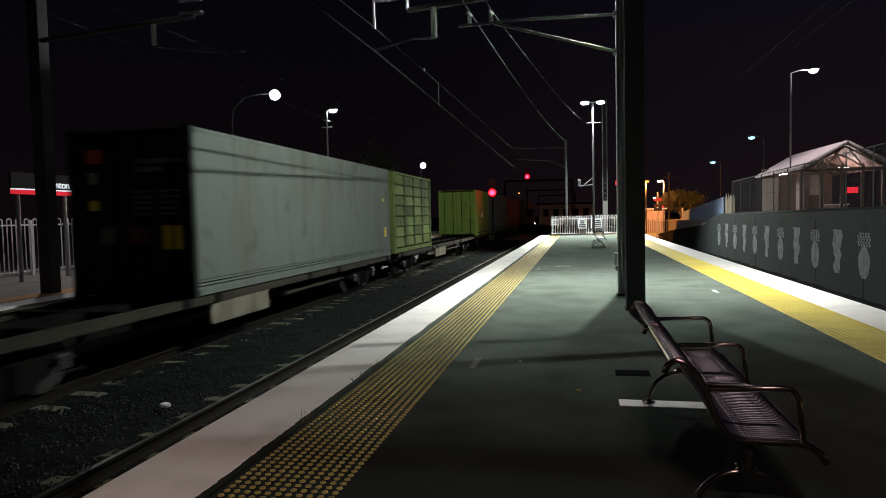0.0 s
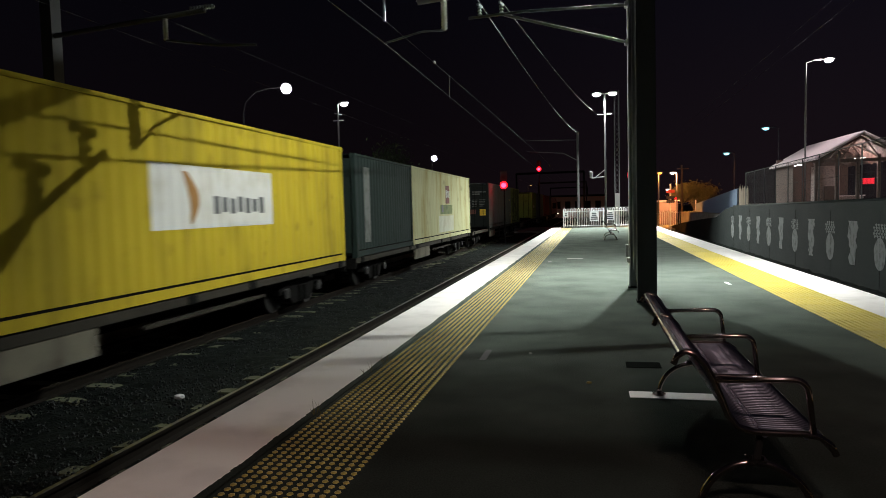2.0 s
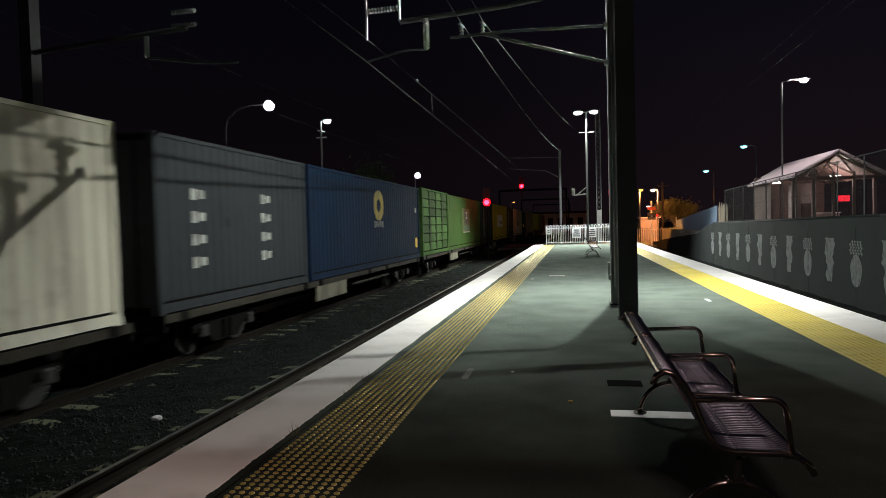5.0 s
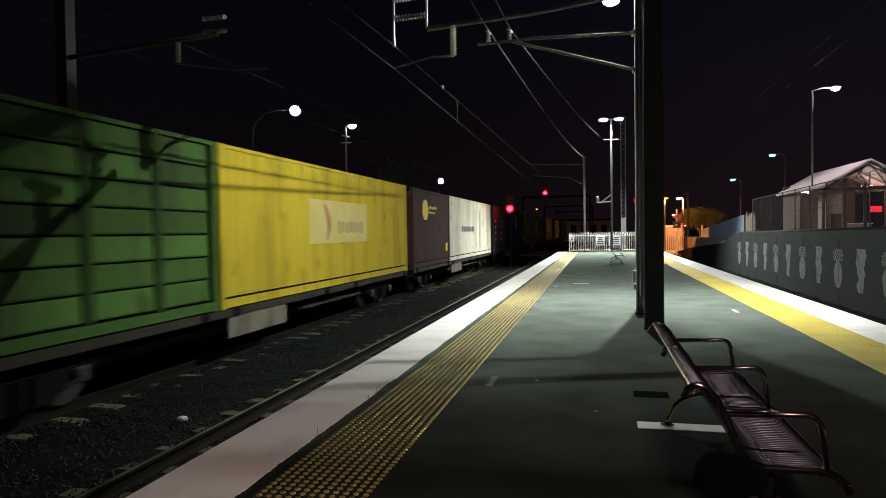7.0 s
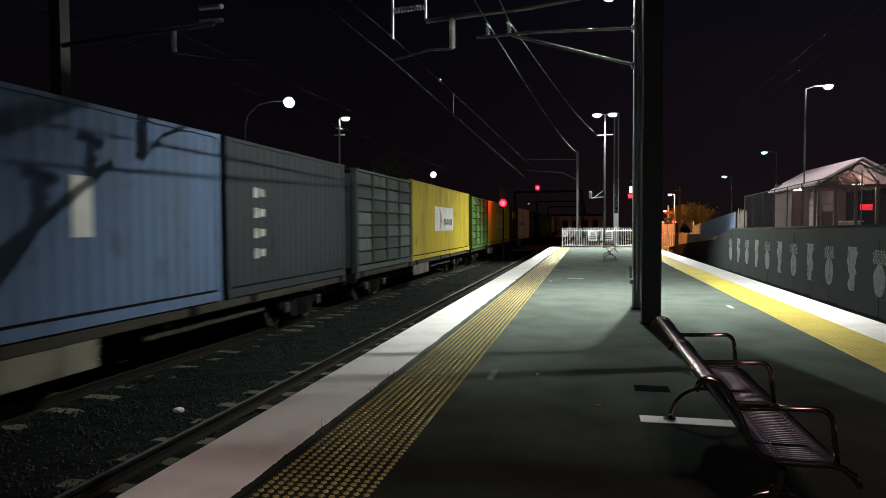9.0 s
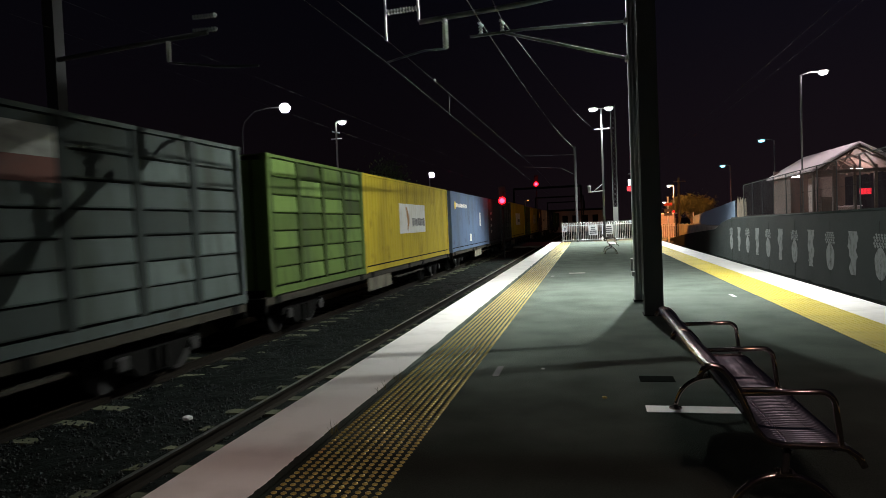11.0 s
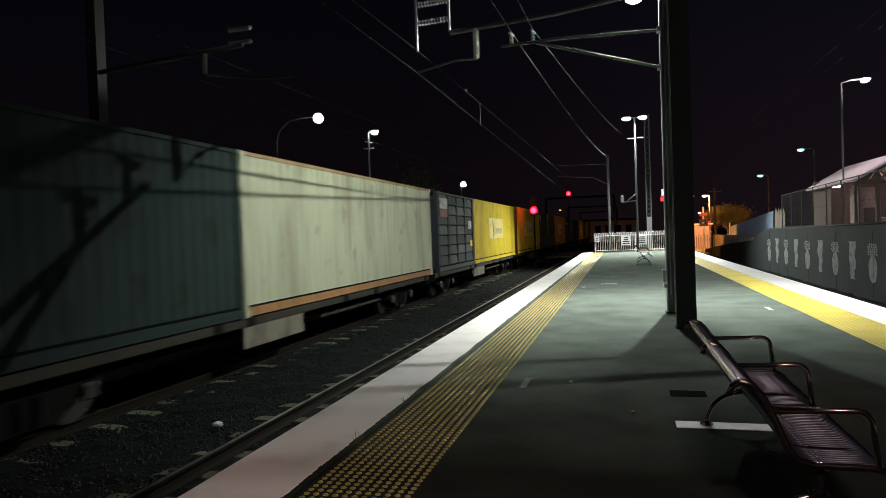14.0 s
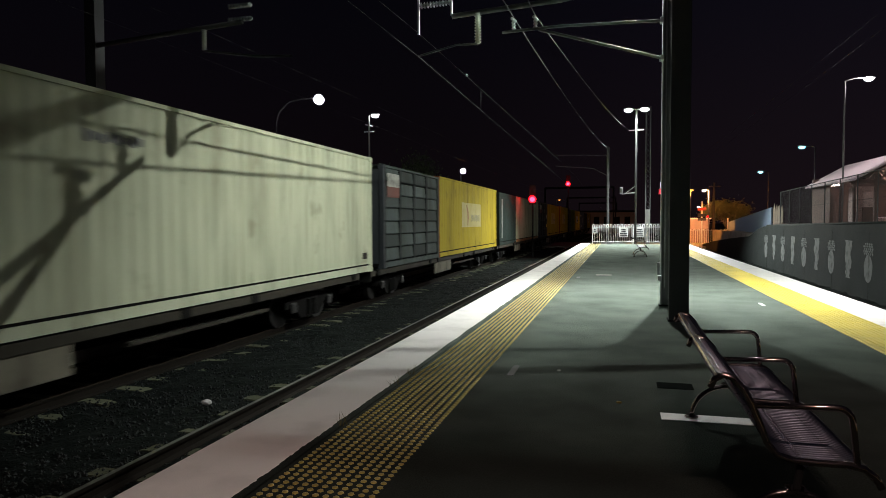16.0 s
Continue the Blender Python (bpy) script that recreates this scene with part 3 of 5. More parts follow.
def west_mast():
    t = thing("overhead_mast", "dark steel mast with a cantilever beyond the second track", "mast", "overhead line masts")
    bm = bmesh.new()
    box(bm, -10.37, -10.12, 10.95, 11.2, -0.02, 9)
    part("column", bm, M_POLE, t)
    y = 11.02
    bm = bmesh.new()
    tube(bm, [(-10.15, y, 4.9), (-6.85, y, 5.1)], 0.05, 8)
    part("top_tube", bm, M_POLE, t)
    bm = bmesh.new()
    tube(bm, [(-7.68, y, 4.62), (-6.6, y, 4.45), (-5.85, y, 4.40)], 0.022, 6)
    part("steady_arm", bm, M_POLE, t)
    bm = bmesh.new()
    insulator(bm, (-7.68, y, 5.02), (-7.68, y, 4.62), 0.055, 9)
    part("drop_insulator", bm, M_PORCELAIN, t)
    for z in (5.15, 5.40):
        bm = bmesh.new()
        insulator(bm, (-7.15, y, z), (-6.65, y, z), 0.05, 8)
        part("strain_insulator", bm, M_PORCELAIN, t)


def wire(name, label, pts, r=0.0042, n=24):
    """A hanging wire through the given supports."""
    out = []
    for (a, sag), (b, _) in zip(pts, pts[1:]):
        a, b = Vector(a), Vector(b)
        for k in range(n):
            u = k / n
            p = a.lerp(b, u)
            p.z -= 4 * sag * u * (1 - u)
            out.append(p)
    out.append(Vector(pts[-1][0]))
    bm = bmesh.new()
    tube(bm, out, r, 5)
    ob = part(name, bm, M_WIRE)
    return tagged(ob, label, "wire", "overhead wires")


def wires():
    wire("contact_wire", "taut overhead contact wire above the near track", [((-3.9, -30, 4.3), 0.0), ((-3.42, 11.02, 4.22), 0.0), ((-4.1, 60, 4.2), 0.0), ((-3.9, 150, 4.2), 0)])
    wire("catenary_wire", "sagging catenary wire above the contact wire", [((-3.9, -30, 5.6), 0.5), ((-3.42, 11.02, 4.62), -0.05), ((-3.9, 60, 5.4), 0.55), ((-3.9, 150, 5.4), 0)])
    for x, far, high, sag in ((-1.76, -0.85, 5.95, 0.26), (-1.40, 0.2, 7.2, 0.19)):
        wire("feeder_wire", "thick feeder wire carried on post insulators", [((x - 0.25, -34, 6.2), 0.7), ((x, 11.02, 4.75), sag), ((far, 42.4, high), 0)], 0.008)
    wire("contact_wire", "taut overhead contact wire above the second track", [((-7.7, -30, 4.5), 0.0), ((-7.75, 11.02, 4.5), 0.0), ((-7.7, 60, 4.4), 0.0), ((-7.7, 150, 4.3), 0)], 0.0022)
    wire("catenary_wire", "sagging catenary wire over the second track", [((-7.7, -30, 5.9), 0.5), ((-7.75, 11.02, 5.05), 0.0), ((-7.7, 60, 5.5), 0)], 0.0022)
    for dx in (0.0, 0.7):
        wire("service_wire", "thin wire crossing above the east side", [((9.0 + dx, -10, 9.5), 0.5), ((5.5 + dx, 62, 6.3), 0)], 0.006)
    bm = bmesh.new()
    bmesh.ops.create_uvsphere(bm, u_segments=8, v_segments=6, radius=1, matrix=Matrix.Translation((-3.46, 14.9, 4.72)) @ Matrix.Diagonal((0.03, 0.06, 0.035, 1)))
    tagged(part("wire_clamp", bm, M_GALV), "small bright clamp on the catenary wire", "clamp")
    for y, a, b in ((16.9, 4.215, 4.80),):
        bm = bmesh.new()
        rod(bm, (-3.55, y, a), (-3.55, y, b), 0.008, 5)
        tagged(part("dropper", bm, M_WIRE), "thin vertical dropper between overhead wires", "wire", "overhead wires")


# ---- station bench ----
def bench(place, slat=None, label="shiny tubular stainless steel platform bench with slatted seats"):
    slat = slat or M_SEAT
    t = thing("station_bench", label, "bench", "platform benches", place)
    ends = (0.0, 0.94, 1.88)
    # side frames: one bent tube from the back's top, down its curve, along the seat and over its front
    side = [(-0.425, 0.655), (-0.41, 0.69), (-0.375, 0.712), (-0.335, 0.70), (-0.295, 0.655), (-0.265, 0.595), (-0.235, 0.52), (-0.205, 0.44), (-0.165, 0.392),
            (-0.10, 0.374), (0.0, 0.372), (0.09, 0.375), (0.15, 0.364), (0.19, 0.335), (0.212, 0.29)]
    for k, y in enumerate(ends):
        bm = bmesh.new()
        tube(bm, [(x, y, z) for x, z in side], 0.0145, 8)
        part("side_frame", bm, M_CHROME, t)
        bm = bmesh.new()
        pts = [(-0.265, y, 0.592), (0.04, y, 0.602)] + [tuple(p) for p in arc((0.05, y, 0.545), (0, 0, 1), (1, 0, 0), 0.057, 0, 90, 6)] + [(0.125, y, 0.378)]
        tube(bm, pts, 0.0135, 8)
        part("armrest", bm, M_CHROME, t)
    for y in (0.04, 1.84):
        bm = bmesh.new()
        tube(bm, [tuple(p) for p in arc((-0.085, y, 0.0), (-1, 0, 0), (0, 0, 1), 0.228, 3, 177, 20)], 0.016, 8)
        leg = part("leg_arch", bm, M_CHROME, t)
        for x in (-0.313, 0.143):
            bm = bmesh.new()
            rod(bm, (x, y, 0), (x, y, 0.012), 0.045, 12)
            part("foot_plate", bm, M_CHROME, leg)
        # post is black: the dark under the seat is put into its colour
        bm = bmesh.new()
        rod(bm, (-0.085, y, 0.222), (-0.07, y, 0.355), 0.016, 8)
        part("post", bm, M_BLACK, t)
        bm = bmesh.new()
        box(bm, -0.125, -0.045, y - 0.035, y + 0.035, 0.240, 0.247)
        for x in (-0.11, -0.06):
            rod(bm, (x, y, 0.246), (x, y, 0.258), 0.007, 6)
        part("bolted_bracket", bm, M_CHROME, t)
    for a, b in zip(ends, ends[1:]):
        bm = bmesh.new()
        tube(bm, [(x + 0.006, 0, z - 0.006) for x, z in side[1:-1]], 0.0075, 5)
        me = mesh_of("seat_rod", bm, slat)
        n = 34
        for k in range(1, n):
            shared("seat_rod", me, t, (0, a + (b - a) * k / n, 0))
        for x, z in ((-0.245, 0.515), (-0.06, 0.360), (0.10, 0.360)):
            bm = bmesh.new()
            rod(bm, (x, a, z), (x, b, z), 0.011, 6)
            part("cross_rod", bm, slat, t)
    bm = bmesh.new()
    rod(bm, (-0.39, 0, 0.705), (-0.39, 1.88, 0.705), 0.016, 8)
    part("top_rail", bm, M_CHROME, t)
    bm = bmesh.new()
    rod(bm, (0.20, 0, 0.315), (0.20, 1.88, 0.315), 0.015, 8)
    part("front_rail", bm, M_CHROME, t)
    bm = bmesh.new()
    rod(bm, (-0.07, 0.04, 0.342), (-0.07, 1.84, 0.342), 0.02, 8)
    part("spine", bm, M_CHROME, t)
    return t


# ---- lamps on poles ----
def head(bm, c, ax, length=0.62, w=0.30, h=0.13):
    """A rounded street lamp body with its long side along ax."""
    m = Matrix.Translation(c) @ Vector(ax).to_track_quat("X", "Z").to_matrix().to_4x4() @ Matrix.Diagonal((length / 2, w / 2, h / 2, 1))
    bmesh.ops.create_uvsphere(bm, u_segments=14, v_segments=8, radius=1, matrix=m)


def lens(t, c, ax, material, length=0.4, w=0.22, drop=0.05, h=0.08):
    # lens is drawn oversized so that its shape takes in the lamp's bloom
    bm = bmesh.new()
    m = Matrix.Translation((c[0], c[1], c[2] - drop)) @ Vector(ax).to_track_quat("X", "Z").to_matrix().to_4x4() @ Matrix.Diagonal((length / 2, w / 2, h / 2, 1))
    bmesh.ops.create_uvsphere(bm, u_segments=12, v_segments=6, radius=1, matrix=m)
    ob = part("lens", bm, material, t, "glowing lamp lens, enlarged for its glare")
    ob.visible_shadow = False
    return ob


def twin_lamp(x, y, base, top, label, cross=True, r=0.07, gap=0.46, pole=0.0):
    t = thing("platform_lamp", label, "lamp", "platform lamps")
    bm = bmesh.new()
    rod(bm, (x + pole, y, base), (x + pole, y, top), r, 10, r * 0.75)
    part("pole", bm, M_POLE, t)
    if cross:
        bm = bmesh.new()
        rod(bm, (x - 0.42, y, top - 1.22), (x + 0.42, y, top - 1.22), 0.025, 6)
        part("cross_bar", bm, M_DULL, t)
    for s in (-1, 1):
        bm = bmesh.new()
        rod(bm, (x, y, top - 0.02), (x + s * gap * 0.65, y, top + 0.02), 0.03, 6)
        part("arm", bm, M_GALV, t)
        c = (x + s * gap, y, top + 0.04)
        bm = bmesh.new()
        head(bm, c, (1, 0, 0), 0.56, 0.30)
        part("lamp_head", bm, M_GALV, t).visible_shadow = True
        lens(t, c, (1, 0, 0), M_LENS, 0.50, 0.34, 0.07, 0.24)
    return t


def bracket_lamp():
    """Two heads on arms that reach back from the overhead mast, clear of its top. The arms are unseen and added; the
    left head hangs lower to fit the view.
    """
    t = thing("platform_lamp", "platform lamp with two bright heads on unseen added arms", "lamp", "platform lamps")
    bm = bmesh.new()
    box(bm, 0.56, 0.78, 11.165, 11.20, HEAD_Z + 0.25, HEAD_Z + 0.45)
    bevelled(bm, 0.006)
    part("clamp_plate", bm, M_GALV, t)
    for x, z in ((0.28, HEAD_Z - 0.22), (0.92, HEAD_Z)):
        bm = bmesh.new()
        tube(bm, [(0.67, 11.19, HEAD_Z + 0.36), (0.67 + 0.35 * (x - 0.67), 11.7, HEAD_Z + 0.34), (x, 12.3, z + 0.25), (x, HEAD_Y - 0.1, z + 0.03)], 0.024, 8)
        part("arm", bm, M_GALV, t)
        c = (x, HEAD_Y, z)
        bm = bmesh.new()
        head(bm, c, (0, 1, 0), 0.56, 0.30)
        part("lamp_head", bm, M_GALV, t)
        lens(t, c, (0, 1, 0), M_LENS, 0.46, 0.34, 0.06, 0.22)
    return t


def street_lamp(px, py, base, top, hx, material, label, size=0.6, hy=0.0, cross=False, curved=False, r=0.06):
    """A pole at px, py with one head reaching hx to its side."""
    t = thing("street_lamp", label, "lamp", "street lamps")
    bm = bmesh.new()
    c = (px + hx, py + hy, top)
    if curved:
        tube(bm, [(px, py, base), (px, py, top - 1.1), (px + 0.06 * hx, py, top - 0.6), (px + 0.3 * hx, py, top - 0.12), (px + 0.6 * hx, py, top), c], r, 8)
    else:
        tube(bm, [(px, py, base), (px, py, top - 0.1), (px + 0.4 * hx, py + 0.4 * hy, top), c], r, 8)
    part("pole", bm, M_BLACK if curved else M_DULL, t)
    bm = bmesh.new()
    head(bm, c, (hx, hy, 0), size, size * 0.5, size * 0.24)
    part("lamp_head", bm, M_GALV, t)
    lens(t, c, (hx, hy, 0), material, size * 0.72, size * 0.55, size * 0.1, size * 0.42) if material is not M_LENS_V else lens(t, c, (hx, hy, 0), material, size * 0.85, size * 0.8, size * 0.12, size * 0.8)
    if cross:
        for z, w in ((top - 1.1, 0.35), (top - 0.75, -0.25)):
            bm = bmesh.new()
            rod(bm, (px - abs(w), py, z + (0.12 if w < 0 else 0)), (px + abs(w), py, z), 0.03, 6)
            part("cross_bar", bm, M_GALV, t)
    return t


# ---- fences ----
def loop_fence(name, label, a, b, h, pitch, r=0.014, bays=2.4, material=None):
    """A fence of upright bars joined in pairs by rounded tops, between two ground points."""
    material = material or M_FENCE
    a, b = Vector(a), Vector(b)
    d = (b - a).normalized()
    n = int((b - a).length / pitch)
    t = thing(name, label, "fence")
    for z in (0.12, h - 0.17):
        bm = bmesh.new()
        rod(bm, a + Vector((0, 0, z)), b + Vector((0, 0, z)), 0.02, 6)
        part("rail", bm, material, t)
    bm = bmesh.new()
    tube(bm, [(0, 0, 0.06), (0, 0, h - pitch / 2)] + [tuple(p) for p in arc(d * pitch / 2 + Vector((0, 0, h - pitch / 2)), -d, (0, 0, 1), pitch / 2, 0, 180, 6)][1:]
         + [tuple(d * pitch + Vector((0, 0, 0.06)))], r, 5)
    me = mesh_of("bar_loop", bm, material)
    for k in range(0, n, 2):
        shared("bar_loop", me, t, a + d * pitch * k)
    m = int((b - a).length / bays)
    for k in range(m + 1):
        p = a + d * min(bays * k, (b - a).length)
        bm = bmesh.new()
        box(bm, p.x - 0.03, p.x + 0.03, p.y - 0.03, p.y + 0.03, p.z, p.z + h - 0.04)
        part("post", bm, material, t)
    return t


def bars(parent, x0, x1, z0, z1, y, rows, material, r, cols=1):
    """Plain bars in place of small writing, on a plate that faces -y."""
    hgt = (z1 - z0) / rows
    for k in range(rows):
        w = (x1 - x0) * r.uniform(0.6, 1.0)
        simple_box("text_bar", material, parent, (x0 + x1 - w) / 2, (x0 + x1 + w) / 2, y - 0.004, y, z0 + hgt * k + hgt * 0.25, z0 + hgt * k + hgt * 0.75)


# ---- trees ----
def tree(name, label, place, h, spread, material, seed, leaves=2600):
    rr = random.Random(seed)
    t = thing(name, label, "tree", "", place)
    bm = bmesh.new()
    rod(bm, (0, 0, 0), (0, 0, h * 0.55), 0.18, 8, 0.10)
    tips = []
    for k in range(9):
        a = rr.uniform(0, 6.28)
        z = h * rr.uniform(0.3, 0.55)
        tip = Vector((math.cos(a) * spread * rr.uniform(0.4, 0.85), math.sin(a) * spread * rr.uniform(0.4, 0.85), h * rr.uniform(0.55, 0.92)))
        rod(bm, (0, 0, z), tip, 0.07, 6, 0.02)
        tips.append(tip)
    part("trunk", bm, M_BARK, t)
    vs, fs = [], []
    for k in range(leaves):
        c = rr.choice(tips) + Vector((rr.gauss(0, spread * 0.24), rr.gauss(0, spread * 0.24), rr.gauss(0, h * 0.085)))
        u = Vector((rr.gauss(0, 1), rr.gauss(0, 1), rr.gauss(0, 1))).normalized()
        v = u.orthogonal().normalized()
        s = rr.uniform(0.10, 0.22)
        i = len(vs)
        vs += [c - u * s, c + v * s * 0.4, c + u * s, c - v * s * 0.4]
        fs.append((i, i + 1, i + 2, i + 3))
    me = bpy.data.meshes.new("crown")
    me.from_pydata([tuple(v) for v in vs], [], fs)
    me.materials.append(material)
    ob = new("crown", me)
    ob.parent = t
    tagged(ob, kind="stuff")
    return t

# ---- the goods train ----
XF = TRAIN_X + 1.22          # near face of the containers
DECK, TOP = 0.03, 3.00
PAINT = {}


def paint(key, col, dirt=(0.10, 0.08, 0.05), amount=0.45, piece=0.0):
    if key == "cream":
        dirt, amount = (0.30, 0.215, 0.06), 0.75
    if key not in PAINT:
        pale = min(1.0, sum(col) / 0.9)
        dirt = tuple(min(d, 0.8 * c) + 0.02 * d for c, d in zip(col, dirt))
        rust = tuple(0.4 * c + d * pale for c, d in zip(col, (0.06, 0.034, 0.012)))
        PAINT[key] = mat(key + "_paint", col, 0.8, var=0.22, scale=2.0, fine=50, bump=0.06, dirt=dirt, dirt_amount=amount, dirt_scale=1.1, spec=0.1,
                         stretch=(1, 1.6, 0.35), piece=piece, streak=rust, streak_amount=0.55)
    return PAINT[key]


COLOURS = {
    "white": (0.37, 0.40, 0.285), "cream": (0.45, 0.46, 0.27), "yellow": (0.44, 0.34, 0.026), "dark_green": (0.020, 0.032, 0.029),
    "green": (0.040, 0.078, 0.018), "leaf_green": (0.052, 0.112, 0.026), "light_green": (0.12, 0.165, 0.048), "grey": (0.115, 0.135, 0.125),
    "slate": (0.062, 0.077, 0.073), "navy": (0.005, 0.016, 0.038), "blue": (0.085, 0.125, 0.21), "brown": (0.048, 0.026, 0.024), "charcoal": (0.032, 0.036, 0.04),
    "ivory": (0.60, 0.575, 0.47), "mid_green": (0.078, 0.122, 0.034), "pale": (0.43, 0.46, 0.33), "maroon": (0.16, 0.05, 0.04), "black": (0.017, 0.021, 0.019), "tan": (0.30, 0.16, 0.07), "rusty": (0.30, 0.21, 0.11), "lime": (0.13, 0.20, 0.04), "orange": (0.17, 0.048, 0.018),
}
MOVERS = []


def corrugated(bm, x, y0, y1, z0, z1, out, pitch=0.278, depth=0.014):
    """A wall in the y-z plane with upright trapezoid folds; out is +1 where it faces +x."""
    n = max(1, round((y1 - y0) / pitch))
    p = (y1 - y0) / n
    prof = []
    for k in range(n):
        a = y0 + k * p
        prof += [(a, 0), (a + p * 0.26, 0), (a + p * 0.5, -depth), (a + p * 0.76, -depth)]
    prof.append((y1, 0))
    lo = [bm.verts.new((x + out * d, y, z0)) for y, d in prof]
    hi = [bm.verts.new((x + out * d, y, z1)) for y, d in prof]
    for k in range(len(prof) - 1):
        bm.faces.new((lo[k], lo[k + 1], hi[k + 1], hi[k]))


def container(rear, length, kind, colour, label, end_colour=None, marks=None, rail_colour=None, tall=0.0):
    """A container lengthwise on its wagon. Its own space: x across with the platform side +1.22, y forward from its rear end, z up from its floor."""
    t = thing("shipping_container", label, "container", "containers on the goods train", (TRAIN_X, rear, DECK))
    m = paint(colour, COLOURS[colour])
    me_ = paint(end_colour, COLOURS[end_colour]) if end_colour else m
    L, W, H = length, 1.22, TOP - DECK + tall
    for x in (-1, 1):
        for y, mm in ((0, me_), (L, m)):
            bm = bmesh.new()
            y0 = y if y == 0 else y - 0.13
            box(bm, x * W, x * (W - 0.14), y0, y0 + 0.13, 0.0, H)
            bevelled(bm, 0.012)
            part("corner_post", bm, mm, t)
            for z in (0.0, H - 0.12):
                bm = bmesh.new()
                box(bm, x * (W + 0.004), x * (W - 0.16), y0 - 0.004, y0 + 0.165 if y == 0 else y0 + 0.134, z - 0.002, z + 0.122)
                part("corner_casting", bm, mm, t)
        for z0, z1 in ((0.02, 0.17), (H - 0.07, H - 0.005)):
            bm = bmesh.new()
            box(bm, x * (W - 0.002), x * (W - 0.08), 0.12, L - 0.12, z0, z1)
            part("side_rail", bm, paint(rail_colour if z0 < 1 else "rusty", COLOURS[rail_colour if z0 < 1 else "rusty"]) if rail_colour else m, t)
    bm = bmesh.new()
    box(bm, -W + 0.03, W - 0.03, 0.02, L - 0.02, H - 0.03, H - 0.012)
    part("roof", bm, m, t)
    bm = bmesh.new()
    box(bm, -W + 0.05, W - 0.05, 0.05, L - 0.05, 0.05, 0.15)
    part("floor_frame", bm, M_DARK, t)
    if kind == "smooth":
        for x in (-1, 1):
            bm = bmesh.new()
            corrugated(bm, x * (W - 0.022), 0.12, L - 0.12, 0.215, H - 0.06, x)
            part("side_panel", bm, m, t)
            # dark strip stands in for shade in the slot above the bottom rail
            bm = bmesh.new()
            box(bm, x * (W - 0.05), x * (W - 0.07), 0.12, L - 0.12, 0.16, 0.23)
            part("slot_shade", bm, M_DARK, t)
    elif kind == "sheer":
        for x in (-1, 1):
            bm = bmesh.new()
            corrugated(bm, x * (W - 0.01), 0.12, L - 0.12, 0.30, H - 0.06, x, 0.14, 0.010)
            part("side_panel", bm, m, t)
            for z in (0.19, 0.25):
                bm = bmesh.new()
                box(bm, x * (W - 0.004), x * (W - 0.05), 0.1, L - 0.1, z, z + 0.04)
                part("bottom_batten", bm, m, t)
    else:
        cols = 4
        c3 = COLOURS[colour]
        mg = paint(colour + "_gate", c3, (0.03, 0.035, 0.025), 0.7, 0.5)
        # post paint is darkened for the shadows between the gates
        mp = paint(colour + "_post", tuple(0.42 * v for v in c3))
        w = (L - 0.24) / cols
        for x in (-1, 1):
            for c in range(cols):
                y0 = 0.12 + c * w
                rows = 7
                for k in range(rows):
                    za, zb = 0.19 + (H - 0.27) * k / rows, 0.19 + (H - 0.27) * (k + 1) / rows
                    bm = bmesh.new()
                    prof = [(0.10, za + 0.012), (0.03, za + 0.024), (0.018, za + 0.05), (0.045, zb - 0.012), (0.10, zb - 0.004)]
                    lo = [bm.verts.new((x * (W - d), y0 + 0.11, z)) for d, z in prof]
                    hi = [bm.verts.new((x * (W - d), y0 + w - 0.11, z)) for d, z in prof]
                    for j in range(len(prof) - 1):
                        bm.faces.new((lo[j], hi[j], hi[j + 1], lo[j + 1]))
                    part("gate_panel", bm, mg, t)
                bm = bmesh.new()
                box(bm, x * (W - 0.004), x * (W - 0.09), y0 - 0.105 if c else y0, y0 + 0.105, 0.17, H - 0.07)
                bevelled(bm, 0.01)
                part("gate_post", bm, mp, t)
                bm = bmesh.new()
                box(bm, x * (W - 0.10), x * (W - 0.115), y0, y0 + w, 0.17, H - 0.07)
                part("backing", bm, M_DARK, t)
    # plain front wall, and doors with locking bars at the rear
    bm = bmesh.new()
    box(bm, -W + 0.12, W - 0.12, L - 0.06, L - 0.03, 0.05, H - 0.03)
    part("front_wall", bm, m, t)
    for s in (-1, 1):
        bm = bmesh.new()
        box(bm, s * 0.012, s * (W - 0.14), 0.03, 0.075, 0.13, H - 0.13)
        bevelled(bm, 0.008)
        door = part("door", bm, me_, t)
        for x in (0.28, 0.84):
            bm = bmesh.new()
            rod(bm, (s * x, 0.012, 0.08), (s * x, 0.012, H - 0.08), 0.018, 6)
            part("lock_bar", bm, M_DARK, door)
    for y0, z0, y1, z1, mm, nm in marks or ():
        bm = bmesh.new()
        if nm == "logo_panel" and kind == "smooth":
            n = round((L - 0.24) / 0.278)
            p = (L - 0.24) / n
            ya, yb = 0.12 + p * round((y0 - 0.12) / p), 0.12 + p * round((y1 - 0.12) / p)
            corrugated(bm, W - 0.018, ya, yb, z0, z1, 1, p)
            part(nm, bm, mm, t)
            continue
        box(bm, W - 0.021, W - 0.015 + (0.003 if nm != "logo_panel" else 0), y0, y1, z0, z1)
        part(nm, bm, mm, t)
    MOVERS.append((t, rear))
    return t


M_LOGO_W = mat("logo_panel_white", (0.62, 0.63, 0.60), 0.6, var=0.08, bump=0.0, dirt=(0.35, 0.33, 0.22), dirt_amount=0.5)
M_LOGO_DUSTY = mat("logo_panel_dusty", (0.50, 0.43, 0.16), 0.7, var=0.1, bump=0.0, dirt=(0.45, 0.36, 0.05), dirt_amount=0.8)
M_LOGO_G = mat("logo_grey", (0.10, 0.105, 0.11), 0.6, var=0.1, bump=0.0)
